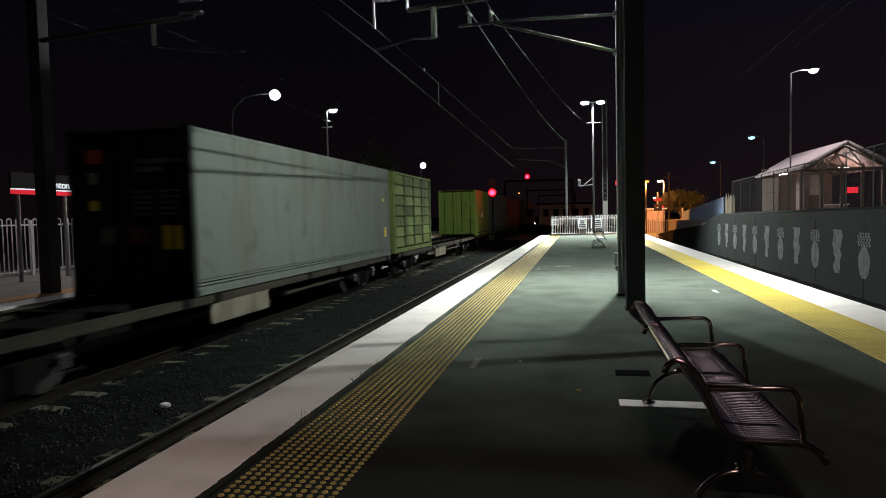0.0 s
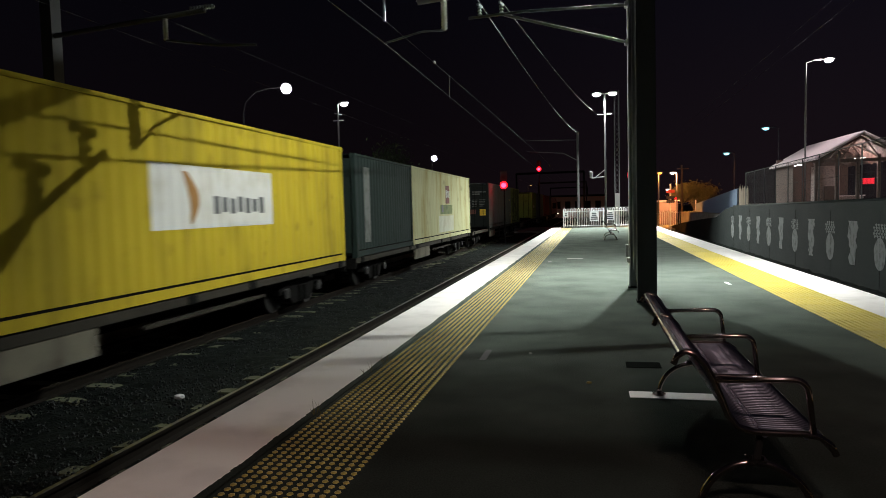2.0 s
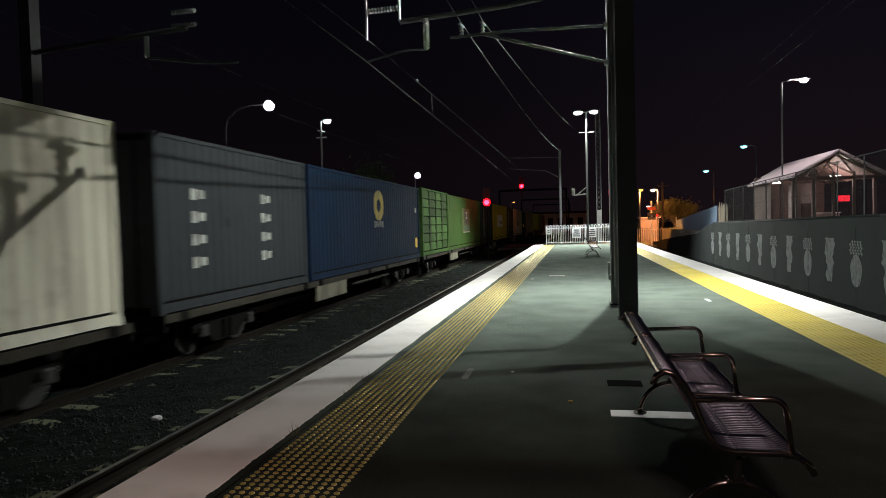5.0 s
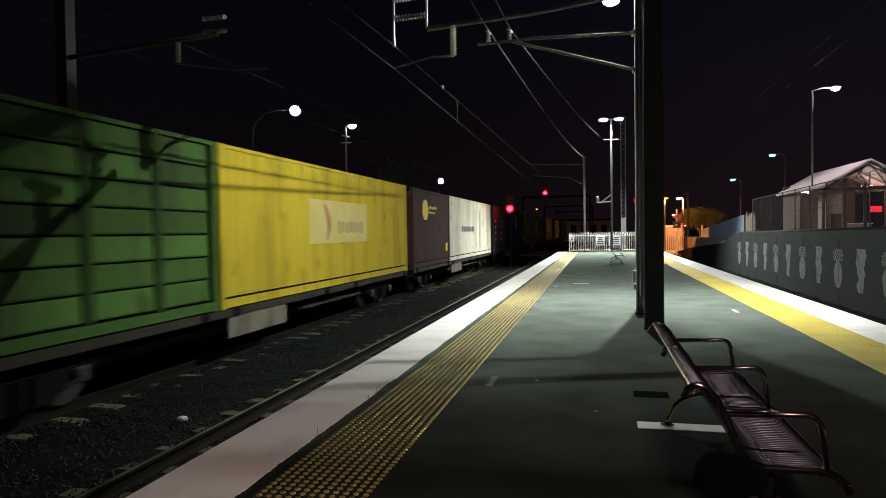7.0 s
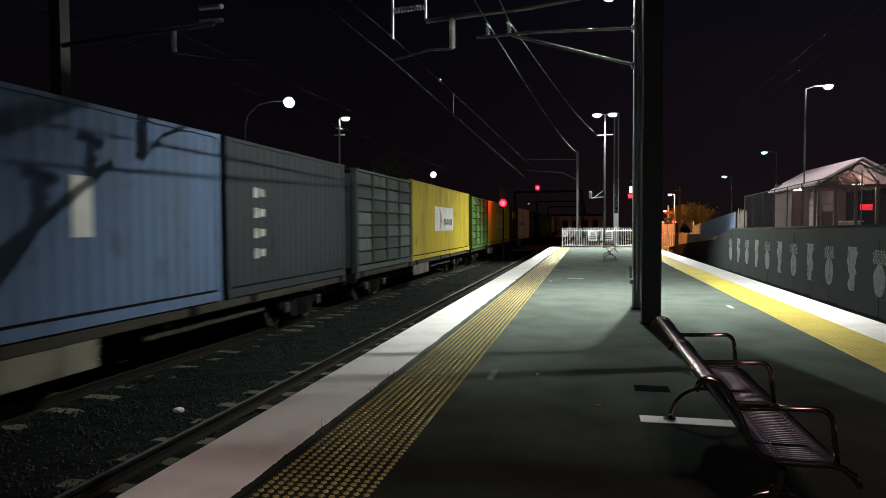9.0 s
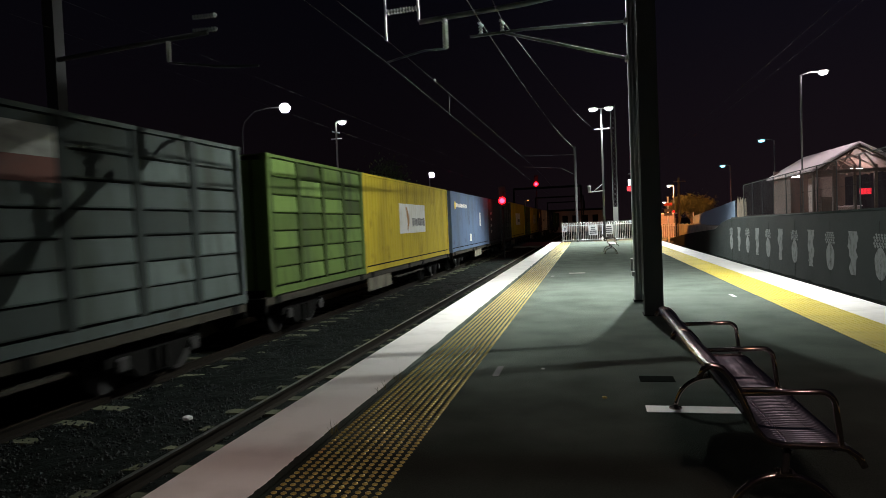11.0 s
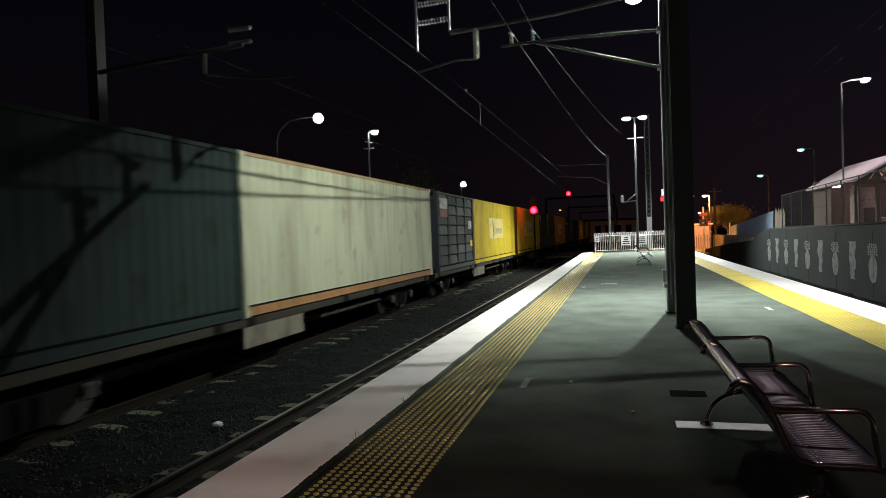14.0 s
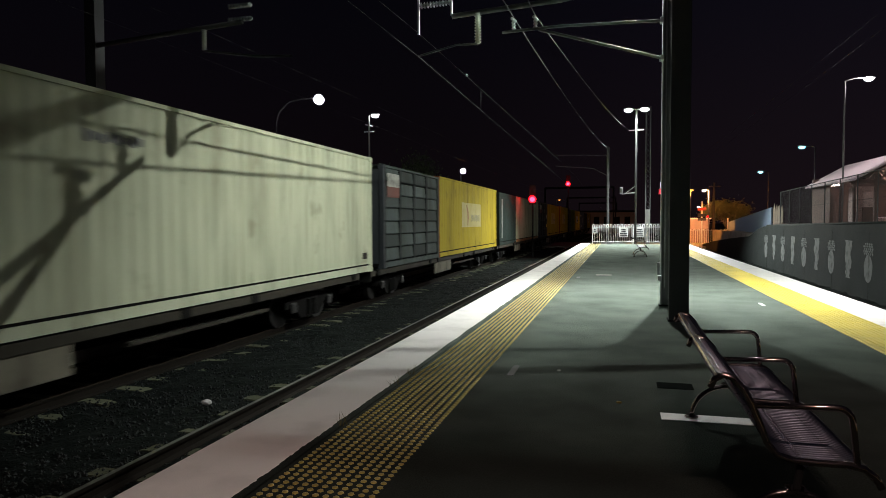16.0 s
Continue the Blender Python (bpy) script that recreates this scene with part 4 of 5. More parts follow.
M_LOGO_FADED = mat("logo_faded", (0.27, 0.24, 0.12), 0.7, var=0.2, bump=0.0, dirt=(0.40, 0.32, 0.07), dirt_amount=0.7, dirt_scale=3)
M_LOGO_O = mat("logo_orange", (0.30, 0.15, 0.035), 0.6, var=0.1, bump=0.0)
M_LOGO_Y = mat("logo_yellow", (0.70, 0.52, 0.03), 0.6, var=0.1, bump=0.0)
M_DULL_Y = mat("faded_yellow", (0.07, 0.055, 0.012), 0.7, var=0.3, scale=6, bump=0.0)
M_LOGO_R = mat("logo_red", (0.50, 0.06, 0.04), 0.6, var=0.1, bump=0.0)
M_FADED_R = mat("faded_red", (0.14, 0.042, 0.028), 0.7, var=0.25, scale=7, bump=0.05, dirt=(0.07, 0.06, 0.05), dirt_amount=0.85, dirt_scale=3)
M_STRIP = mat("worn_strip_paint", (0.13, 0.14, 0.13), 0.8, var=0.3, scale=5, bump=0.05, dirt=(0.03, 0.035, 0.03), dirt_amount=0.8, dirt_scale=3)
M_STICKER = mat("sticker_yellow", (0.75, 0.52, 0.03), 0.5, var=0.05, bump=0.0)
M_WORN = mat("worn_white", (0.36, 0.37, 0.33), 0.7, var=0.3, scale=9, bump=0.1, dirt=(0.08, 0.08, 0.07), dirt_amount=0.85, dirt_scale=4)


def disc_mark(t, y, z, r0, r1, material, name="logo_disc", squash=1.0):
    """A flat ring or disc on the platform side."""
    bm = bmesh.new()
    n = 24
    o = [(1.204, y + squash * r1 * math.cos(6.2832 * k / n), z + r1 * math.sin(6.2832 * k / n)) for k in range(n)]
    ov = [bm.verts.new(p) for p in o]
    if r0 > 0:
        iv = [bm.verts.new((1.204, y + squash * r0 * math.cos(6.2832 * k / n), z + r0 * math.sin(6.2832 * k / n))) for k in range(n)]
        for k in range(n):
            bm.faces.new((ov[k], ov[(k + 1) % n], iv[(k + 1) % n], iv[k]))
    else:
        bm.faces.new(ov)
    for f in bmesh.ops.extrude_face_region(bm, geom=bm.faces[:])["geom"]:
        if isinstance(f, bmesh.types.BMVert):
            f.co.x += 0.004
    part(name, bm, material, t)


def swoosh(t, y, z, s):
    """An upright curved blade, wide in its middle."""
    bm = bmesh.new()
    n = 10
    a, b = [], []
    for k in range(n + 1):
        u = k / n
        w = 0.13 * s * math.sin(math.pi * min(1, 0.12 + 0.88 * u)) + 0.02
        c = y + 0.28 * s * (math.sin(2.6 * u) - 0.4)
        a.append(bm.verts.new((1.204, c - w, z + 0.95 * s * (1 - u))))
        b.append(bm.verts.new((1.204, c + w, z + 0.95 * s * (1 - u))))
    for k in range(n):
        bm.faces.new((a[k], b[k], b[k + 1], a[k + 1]))
    for f in bmesh.ops.extrude_face_region(bm, geom=bm.faces[:])["geom"]:
        if isinstance(f, bmesh.types.BMVert):
            f.co.x += 0.004
    part("logo_swoosh", bm, M_LOGO_O, t)


def word(t, y0, y1, z0, z1, n, material):
    """A row of plain bars in place of lettering."""
    w = (y1 - y0) / n
    for k in range(n):
        bm = bmesh.new()
        box(bm, 1.200, 1.206, y0 + w * (k + 0.10), y0 + w * (k + 0.80), z0 + 0.03 * (k % 2), z1 - 0.02 * (k % 3))
        part("text_bar", bm, material, t)


def yellow_box(rear, length, panel=True, faded=False, dusty=False, tall=0.0):
    t = container(rear, length, "smooth", "yellow", "bright yellow corrugated container with a pale logo panel" if panel else "bright yellow corrugated container", "orange" if not faded else None,
                  [(3.75, 1.10, 7.55, 2.16, M_LOGO_DUSTY if dusty else M_LOGO_W, "logo_panel")] if panel else None, tall=tall)
    if panel:
        swoosh(t, 4.75, 1.18, 0.92)
        word(t, 5.45, 7.35, 1.34, 1.66, 7, M_LOGO_FADED if dusty else M_LOGO_G)
    return t


def wagon(rear, front, plate_at):
    """A skeletal container wagon on two bogies. Its own space: y forward from its rear end."""
    L = front - rear
    t = thing("container_wagon", "dusty steel skeletal container wagon on two bogies", "rail wagon", "wagons of the goods train", (TRAIN_X, rear, RAIL_Z))
    d = DECK - RAIL_Z
    for x in (-1, 1):
        bm = bmesh.new()
        sweep(bm, [(x * 1.19, d - 0.155), (x * 1.19, d - 0.012), (x * 1.02, d - 0.012), (x * 1.02, d - 0.035), (x * 1.10, d - 0.035), (x * 1.10, d - 0.13), (x * 1.02, d - 0.13), (x * 1.02, d - 0.155)], 0, L)
        part("side_sill", bm, M_SILL, t)
        bm = bmesh.new()
        box(bm, x * 1.17, x * 1.09, plate_at, plate_at + 2.25, d - 0.56, d - 0.16)
        bevelled(bm, 0.01)
        part("side_plate", bm, M_PLATE, t, "pale dusty side plate")
        bm = bmesh.new()
        box(bm, x * 1.02, x * 0.9, plate_at + 3.4, plate_at + 7.2, d - 0.42, d - 0.36)
        part("pipe_guard", bm, M_SILL, t)
        for y in (0.4, plate_at - 0.9, plate_at + 0.1, plate_at + 4.3, plate_at + 6.3, L - 0.5):
            if 0.2 < y < L - 0.3:
                bm = bmesh.new()
                box(bm, x * 1.215, x * 1.03, y, y + 0.22, d - 0.16, d - 0.004)
                part("twistlock_bracket", bm, M_DARK, t)
    bm = bmesh.new()
    box(bm, -0.22, 0.22, 0, L, d - 0.5, d - 0.05)
    part("centre_sill", bm, M_DARK, t)
    for k in range(int(L / 1.5) + 1):
        bm = bmesh.new()
        box(bm, -1.09, 1.09, 0.05 + k * 1.5, 0.2 + k * 1.5, d - 0.15, d - 0.04)
        part("cross_member", bm, M_DARK, t)
    for y, s in ((0, -1), (L, 1)):
        bm = bmesh.new()
        box(bm, -1.18, 1.18, y - 0.03, y + 0.03, d - 0.3, d - 0.02)
        part("headstock", bm, M_DARK, t)
        bm = bmesh.new()
        box(bm, -0.12, 0.12, y, y + s * 0.46, d - 0.34, d - 0.12)
        bevelled(bm, 0.03)
        part("coupler", bm, M_DARK, t)
    for y in (2.3, L - 2.3):
        bg = part_empty_bogie(t, y)
    MOVERS.append((t, rear))
    return t


WHEEL = None


def part_empty_bogie(t, y):
    """A three-piece bogie: two cast side frames, a bolster, two axles with wheels."""
    bm = bmesh.new()
    box(bm, -0.95, 0.95, y - 0.16, y + 0.16, 0.32, 0.55)
    bogie = part("bogie", bm, M_DARK, t)
    for x in (-1, 1):
        bm = bmesh.new()
        outline = [(-1.15, 0.42), (-0.75, 0.42), (-0.45, 0.16), (0.45, 0.16), (0.75, 0.42), (1.15, 0.42), (1.15, 0.56), (0.55, 0.66), (-0.55, 0.66), (-1.15, 0.56)]
        a = [bm.verts.new((x * 0.80, y + v, z)) for v, z in outline]
        b = [bm.verts.new((x * 0.94, y + v, z)) for v, z in outline]
        for k in range(len(a)):
            j = (k + 1) % len(a)
            bm.faces.new((a[k], a[j], b[j], b[k]))
        bm.faces.new(a[::-1])
        bm.faces.new(b)
        part("side_frame", bm, M_DARK, bogie)
        for k in (-0.12, 0.12):
            bm = bmesh.new()
            rod(bm, (x * 0.955, y + k, 0.20), (x * 0.955, y + k, 0.55), 0.07, 8)
            part("spring", bm, M_DARK, bogie)
    for dy in (-0.88, 0.88):
        bm = bmesh.new()
        rod(bm, (-1.0, y + dy, 0.42), (1.0, y + dy, 0.42), 0.07, 8)
        part("axle", bm, M_DARK, bogie)
        for x in (-1, 1):
            bm = bmesh.new()
            rod(bm, (x * 0.535, y + dy, 0.42), (x * 0.665, y + dy, 0.42), 0.42, 24)
            part("wheel", bm, M_WHEEL, bogie)
            bm = bmesh.new()
            box(bm, x * 0.94, x * 1.03, y + dy - 0.12, y + dy + 0.12, 0.32, 0.54)
            bevelled(bm, 0.03)
            part("axle_box", bm, M_WHEEL, bogie)
    return bogie


def locomotive(rear, front):
    L = front - rear
    t = thing("locomotive", "dark maroon diesel locomotive at the head of the goods train", "locomotive", "", (TRAIN_X, rear, RAIL_Z))
    body = mat("maroon_loco_paint", (0.14, 0.045, 0.03), 0.5, var=0.2)
    bm = bmesh.new()
    sweep(bm, [(-1.25, 1.0), (1.25, 1.0), (1.25, 3.0), (1.0, 3.7), (0.5, 3.9), (-0.5, 3.9), (-1.0, 3.7), (-1.25, 3.0)], 0.6, L - 3.4)
    part("hood", bm, body, t)
    bm = bmesh.new()
    sweep(bm, [(-1.35, 1.0), (1.35, 1.0), (1.35, 3.1), (1.1, 3.8), (-1.1, 3.8), (-1.35, 3.1)], L - 3.35, L - 0.9)
    cab = part("cab", bm, body, t)
    simple_box("cab_window", M_BLACK, cab, 1.34, 1.37, L - 2.9, L - 1.5, 2.4, 3.1)
    bm = bmesh.new()
    box(bm, -1.35, 1.35, 0, L, 0.75, 1.0)
    part("frame", bm, M_DARK, t)
    for k in range(9):
        simple_box("grille", M_DARK, t, 1.245, 1.275, 1.2 + 1.5 * k, 2.3 + 1.5 * k, 1.9, 2.9)
    bm = bmesh.new()
    box(bm, -1.2, 1.2, L * 0.38, L * 0.6, 0.25, 0.75)
    part("fuel_tank", bm, M_DARK, t)
    for y in (2.8, L - 2.8):
        part_empty_bogie(t, y)
    simple_box("headlight", M_TAIL, t, 0.6, 0.9, L - 0.02, L + 0.04, 1.15, 1.4)
    simple_box("marker_light", M_TAIL, t, 1.36, 1.40, L - 0.5, L - 0.3, 0.85, 1.0)
    MOVERS.append((t, rear))


def train():
    for k in range(18):
        front = 22.45 + 18.78 * 3 - 18.78 * k if k < 3 else 3.4 - 18.785 * (k - 4)
        rear = front - 17.95
        wagon(rear, front, 6.5)
    locomotive(79.6, 96.5)
    # first wagons, part empty
    container(60.9, 11.9, "smooth", "maroon", "dull red corrugated steel container")
    container(73.0, 5.8, "smooth", "charcoal", "plain charcoal short steel container")
    container(47.8, 11.9, "smooth", "grey", "plain grey corrugated steel container")
    container(41.75, 5.9, "smooth", "lime", "lime green short container with plain doors", None, [(2.5, 1.2, 3.3, 1.5, M_LOGO_W, "logo_panel")])
    container(22.75, 5.9, "gated", "light_green", "pale green gated container with many panels")
    # unlit door end: its shade is put into a black end colour
    t = container(10.17, 11.95, "sheer", "grey", "smooth grey container, door end blackened for its shade", "black", [(11.35, 0.65, 11.6, 0.98, M_STICKER, "sticker"), (11.2, 1.85, 11.35, 1.98, M_STICKER, "sticker")])
    for x, z, w, h, mm, nm in ((-0.88, 2.38, 0.36, 0.24, M_LOGO_R, "label_plate"), (-0.8, 2.02, 0.16, 0.2, M_WORN, "label_plate"), (-0.62, 0.95, 0.34, 0.30, M_STRIP, "label_plate"), (-0.05, 0.95, 0.40, 0.30, M_FADED_R, "label_plate"), (-0.82, 1.55, 0.2, 0.18, M_STICKER, "warning_label"),
                               (0.62, 0.85, 0.38, 0.42, M_STICKER, "warning_label")):
        simple_box(nm, mm, t, x, x + w, 0.014, 0.029, z, z + h)
    for k in range(5):
        for x, w in ((0.0, 0.42), (0.5, 0.42)):
            simple_box("text_bar", M_STRIP, t, x + 0.1, x + 0.1 + w * (0.7 + 0.06 * k), 0.016, 0.029, 1.45 + 0.1 * k, 1.49 + 0.1 * k)
    for k, w in enumerate((0.9, 0.5)):
        simple_box("text_bar", M_STRIP, t, 0.15, 0.15 + w, 0.016, 0.029, 2.35 - 0.14 * k, 2.43 - 0.14 * k)
    # fully laden wagons
    t = container(-8.40, 11.75, "smooth", "cream", "cream corrugated container with rust streaks and faded marks", None,
                  [(5.7, 1.58, 6.7, 2.40, M_FADED_R, "logo_panel"), (4.75, 1.10, 7.1, 1.52, mat("dull_green_panel", (0.13, 0.17, 0.055), 0.7, var=0.3, scale=5, dirt=(0.06, 0.09, 0.04), dirt_amount=0.8, dirt_scale=2.5), "logo_panel"),
                   (4.42, 0.30, 7.3, 1.02, mat("cleaner_panel", (0.50, 0.53, 0.43), 0.7, var=0.1, dirt=(0.42, 0.40, 0.26), dirt_amount=0.6), "logo_panel")])
    word(t, 5.8, 6.6, 1.84, 2.20, 3, M_WORN)
    word(t, 4.85, 5.3, 1.2, 1.5, 1, M_LOGO_G)
    container(-14.5, 6.0, "smooth", "dark_green", "dark green short container with a worn white upright strip", None, [(0.75, 0.40, 1.25, 2.62, M_STRIP, "worn_strip")])
    yellow_box(-27.15, 11.7, tall=0.07)
    container(-33.2, 6.0, "smooth", "dark_green", "dark green short container with a worn white upright strip", None, [(0.75, 0.40, 1.25, 2.62, M_STRIP, "worn_strip")])
    t = container(-46.28, 11.95, "smooth", "green", "mid green corrugated container with a square emblem", None,
                  [(4.72, 0.86, 7.40, 2.34, mat("emblem_panel", (0.085, 0.078, 0.028), 0.7, var=0.3, scale=4, stretch=(1, 2, 0.4), dirt=(0.05, 0.08, 0.022), dirt_amount=0.8, dirt_scale=2), "logo_panel")])
    for y0, y1, z0, z1, mm in ((5.60, 6.45, 1.48, 2.30, M_INK), (5.72, 6.36, 2.06, 2.14, M_WORN), (5.95, 6.20, 1.80, 2.06, M_WORN), (5.72, 6.36, 1.70, 1.80, M_WORN), (4.9, 7.3, 0.88, 0.93, M_WORN)):
        simple_box("emblem", mm, t, 1.19, 1.207 + (0.004 if mm is M_WORN else 0), y0, y1, z0, z1)
    word(t, 4.95, 7.3, 1.00, 1.36, 6, mat("faded_teal", (0.075, 0.12, 0.075), 0.7, var=0.4, scale=7, dirt=(0.03, 0.07, 0.03), dirt_amount=0.8, dirt_scale=4))
    container(-52.3, 5.95, "gated", "leaf_green", "leaf green gated container with many stepped panels", tall=0.06)
    t = container(-64.9, 11.95, "smooth", "navy", "navy blue corrugated container with a yellow ring emblem", None, [(11.2, 0.45, 11.55, 0.85, M_STICKER, "sticker"), (11.25, 1.9, 11.45, 2.1, M_WORN, "sticker")])
    disc_mark(t, 6.06, 2.08, 0.22, 0.52, mat("worn_yellow", (0.26, 0.20, 0.02), 0.7, var=0.3, scale=6, bump=0.0, dirt=(0.05, 0.06, 0.03), dirt_amount=0.8, dirt_scale=3), "logo_ring", 1.1)
    word(t, 5.5, 6.6, 1.33, 1.56, 5, M_STRIP)
    t = container(-71.1, 6.0, "smooth", "charcoal", "charcoal short container with small pale lettering")
    for k in range(4):
        word(t, 1.0, 1.5, 0.7 + 0.4 * k, 0.9 + 0.4 * k, 2, M_WORN)
        word(t, 3.6, 4.1, 0.7 + 0.4 * k, 0.9 + 0.4 * k, 2, M_WORN)
    t = container(-83.75, 11.75, "smooth", "ivory", "off-white corrugated container with rust-marked uprights")
    word(t, 2.8, 6.3, 1.32, 1.62, 8, M_LOGO_G)
    for y in (6.6, 7.9):
        simple_box("rust_strip", mat("rust_strip", (0.42, 0.39, 0.29), 0.8), t, 1.19, 1.204, y, y + 0.45, 0.4, 2.5)
    t = container(-89.7, 5.95, "smooth", "brown", "dark brown short container with a yellow disc emblem", None, [(5.2, 0.5, 5.5, 0.85, M_STICKER, "sticker")])
    disc_mark(t, 1.75, 2.2, 0, 0.40, M_LOGO_Y, squash=1.1)
    word(t, 2.4, 3.6, 2.24, 2.38, 5, M_LOGO_Y)
    word(t, 2.4, 3.3, 2.06, 2.16, 5, M_LOGO_Y)
    yellow_box(-102.3, 11.7, True, True, True)
    container(-108.4, 6.0, "gated", "leaf_green", "leaf green gated container with many stepped panels")
    yellow_box(-121.2, 11.85, True, True, tall=0.08)
    container(-127.3, 6.0, "gated", "slate", "dark slate gated container with stepped panels", "charcoal")
    t = container(-134.1, 5.9, "smooth", "charcoal", "charcoal short container with small pale lettering")
    for k in range(4):
        word(t, 1.0, 1.5, 0.7 + 0.4 * k, 0.9 + 0.4 * k, 2, M_WORN)
    t = container(-146.2, 11.9, "smooth", "blue", "steel blue corrugated container with pale marks", None, [(5.0, 0.4, 5.5, 0.8, M_LOGO_W, "sticker")])
    word(t, 1.3, 4.3, 2.2, 2.42, 9, M_LOGO_W)
    disc_mark(t, 1.1, 2.3, 0, 0.2, M_LOGO_Y)
    word(t, 8.4, 8.9, 1.2, 2.0, 1, M_LOGO_W)
    yellow_box(-158.75, 11.75, True, True)
    container(-164.6, 5.85, "gated", "mid_green", "mid green gated container with many panels")
    container(-171.5, 5.85, "gated", "slate", "slate grey gated container with a red and white patch", "charcoal", [(0.35, 2.36, 1.5, 2.75, M_WORN, "logo_patch"), (0.35, 2.05, 1.5, 2.36, M_FADED_R, "logo_patch")])
    yellow_box(-183.35, 11.8, True, False, True, 0.06)
    yellow_box(-196.0, 11.7, True, False, True)
    container(-201.9, 5.85, "gated", "slate", "slate grey gated container with a red and white patch", "charcoal",
              [(0.35, 2.36, 1.5, 2.75, M_WORN, "logo_patch"), (0.35, 2.05, 1.5, 2.36, M_FADED_R, "logo_patch"), (5.2, 0.85, 5.6, 1.1, M_STICKER, "sticker"), (4.9, 1.6, 5.5, 1.95, M_WORN, "label_patch")])
    container(-214.7, 11.85, "smooth", "white", "off-white corrugated container with orange bottom rails", None, None, "tan")
    container(-220.6, 5.85, "smooth", "dark_green", "dark green short container with a worn white upright strip", None, [(0.75, 0.40, 1.15, 2.62, M_STRIP, "worn_strip")])
    # muted panel covers both faded paint and the shadow across it
    yellow_box(-233.2, 11.65, True, False, True, 0.06)
    container(-239.05, 5.85, "gated", "slate", "slate grey gated container with a red and white patch", "charcoal",
              [(0.35, 2.36, 1.5, 2.75, M_WORN, "logo_patch"), (0.35, 2.05, 1.5, 2.36, M_FADED_R, "logo_patch")])
    container(-251.8, 11.85, "smooth", "pale", "pale corrugated container with stains along its foot", None, [(11.2, 0.36, 11.5, 0.52, M_SILL, "label_plate")], tall=0.09)
    word(MOVERS[-1][0], 2.0, 3.1, 2.36, 2.52, 8, M_LOGO_G)
    container(-257.8, 5.9, "smooth", "charcoal", "plain charcoal short steel container")


# ---- far platform end and the east side ----

def signal(x, y, z, base):
    t = thing("railway_signal", "tall railway signal showing a red light", "signal", "railway signals")
    bm = bmesh.new()
    rod(bm, (x, y + 0.25, base), (x, y + 0.25, z + 0.5), 0.05, 8)
    part("post", bm, M_BLACK, t)
    simple_box("backboard", M_BLACK, t, x - 0.22, x + 0.22, y + 0.08, y + 0.14, z - 0.35, z + 0.95)
    # lit red disc is oversized to stand in for the halo around its core
    for dz, m in ((0.0, M_SIGNAL), (0.5, M_DARK)):
        bm = bmesh.new()
        rod(bm, (x, y + 0.06, z + dz), (x, y - 0.02, z + dz), 0.25 if dz == 0 else 0.12, 16)
        part("signal_lens", bm, m, t).visible_shadow = False
        if dz == 0:
            bm = bmesh.new()
            rod(bm, (x, y - 0.021, z), (x, y - 0.035, z), 0.18, 16)
            part("lens_core", bm, M_SIGCORE, t, "hot centre of the red lens inside its glow disc").visible_shadow = False
        bm = bmesh.new()
        tube(bm, arc((x, y - 0.12, z + dz), (1, 0, 0), (0, 0, 1), 0.16, 10, 170, 8), 0.012, 5)
        part("hood", bm, M_BLACK, t)


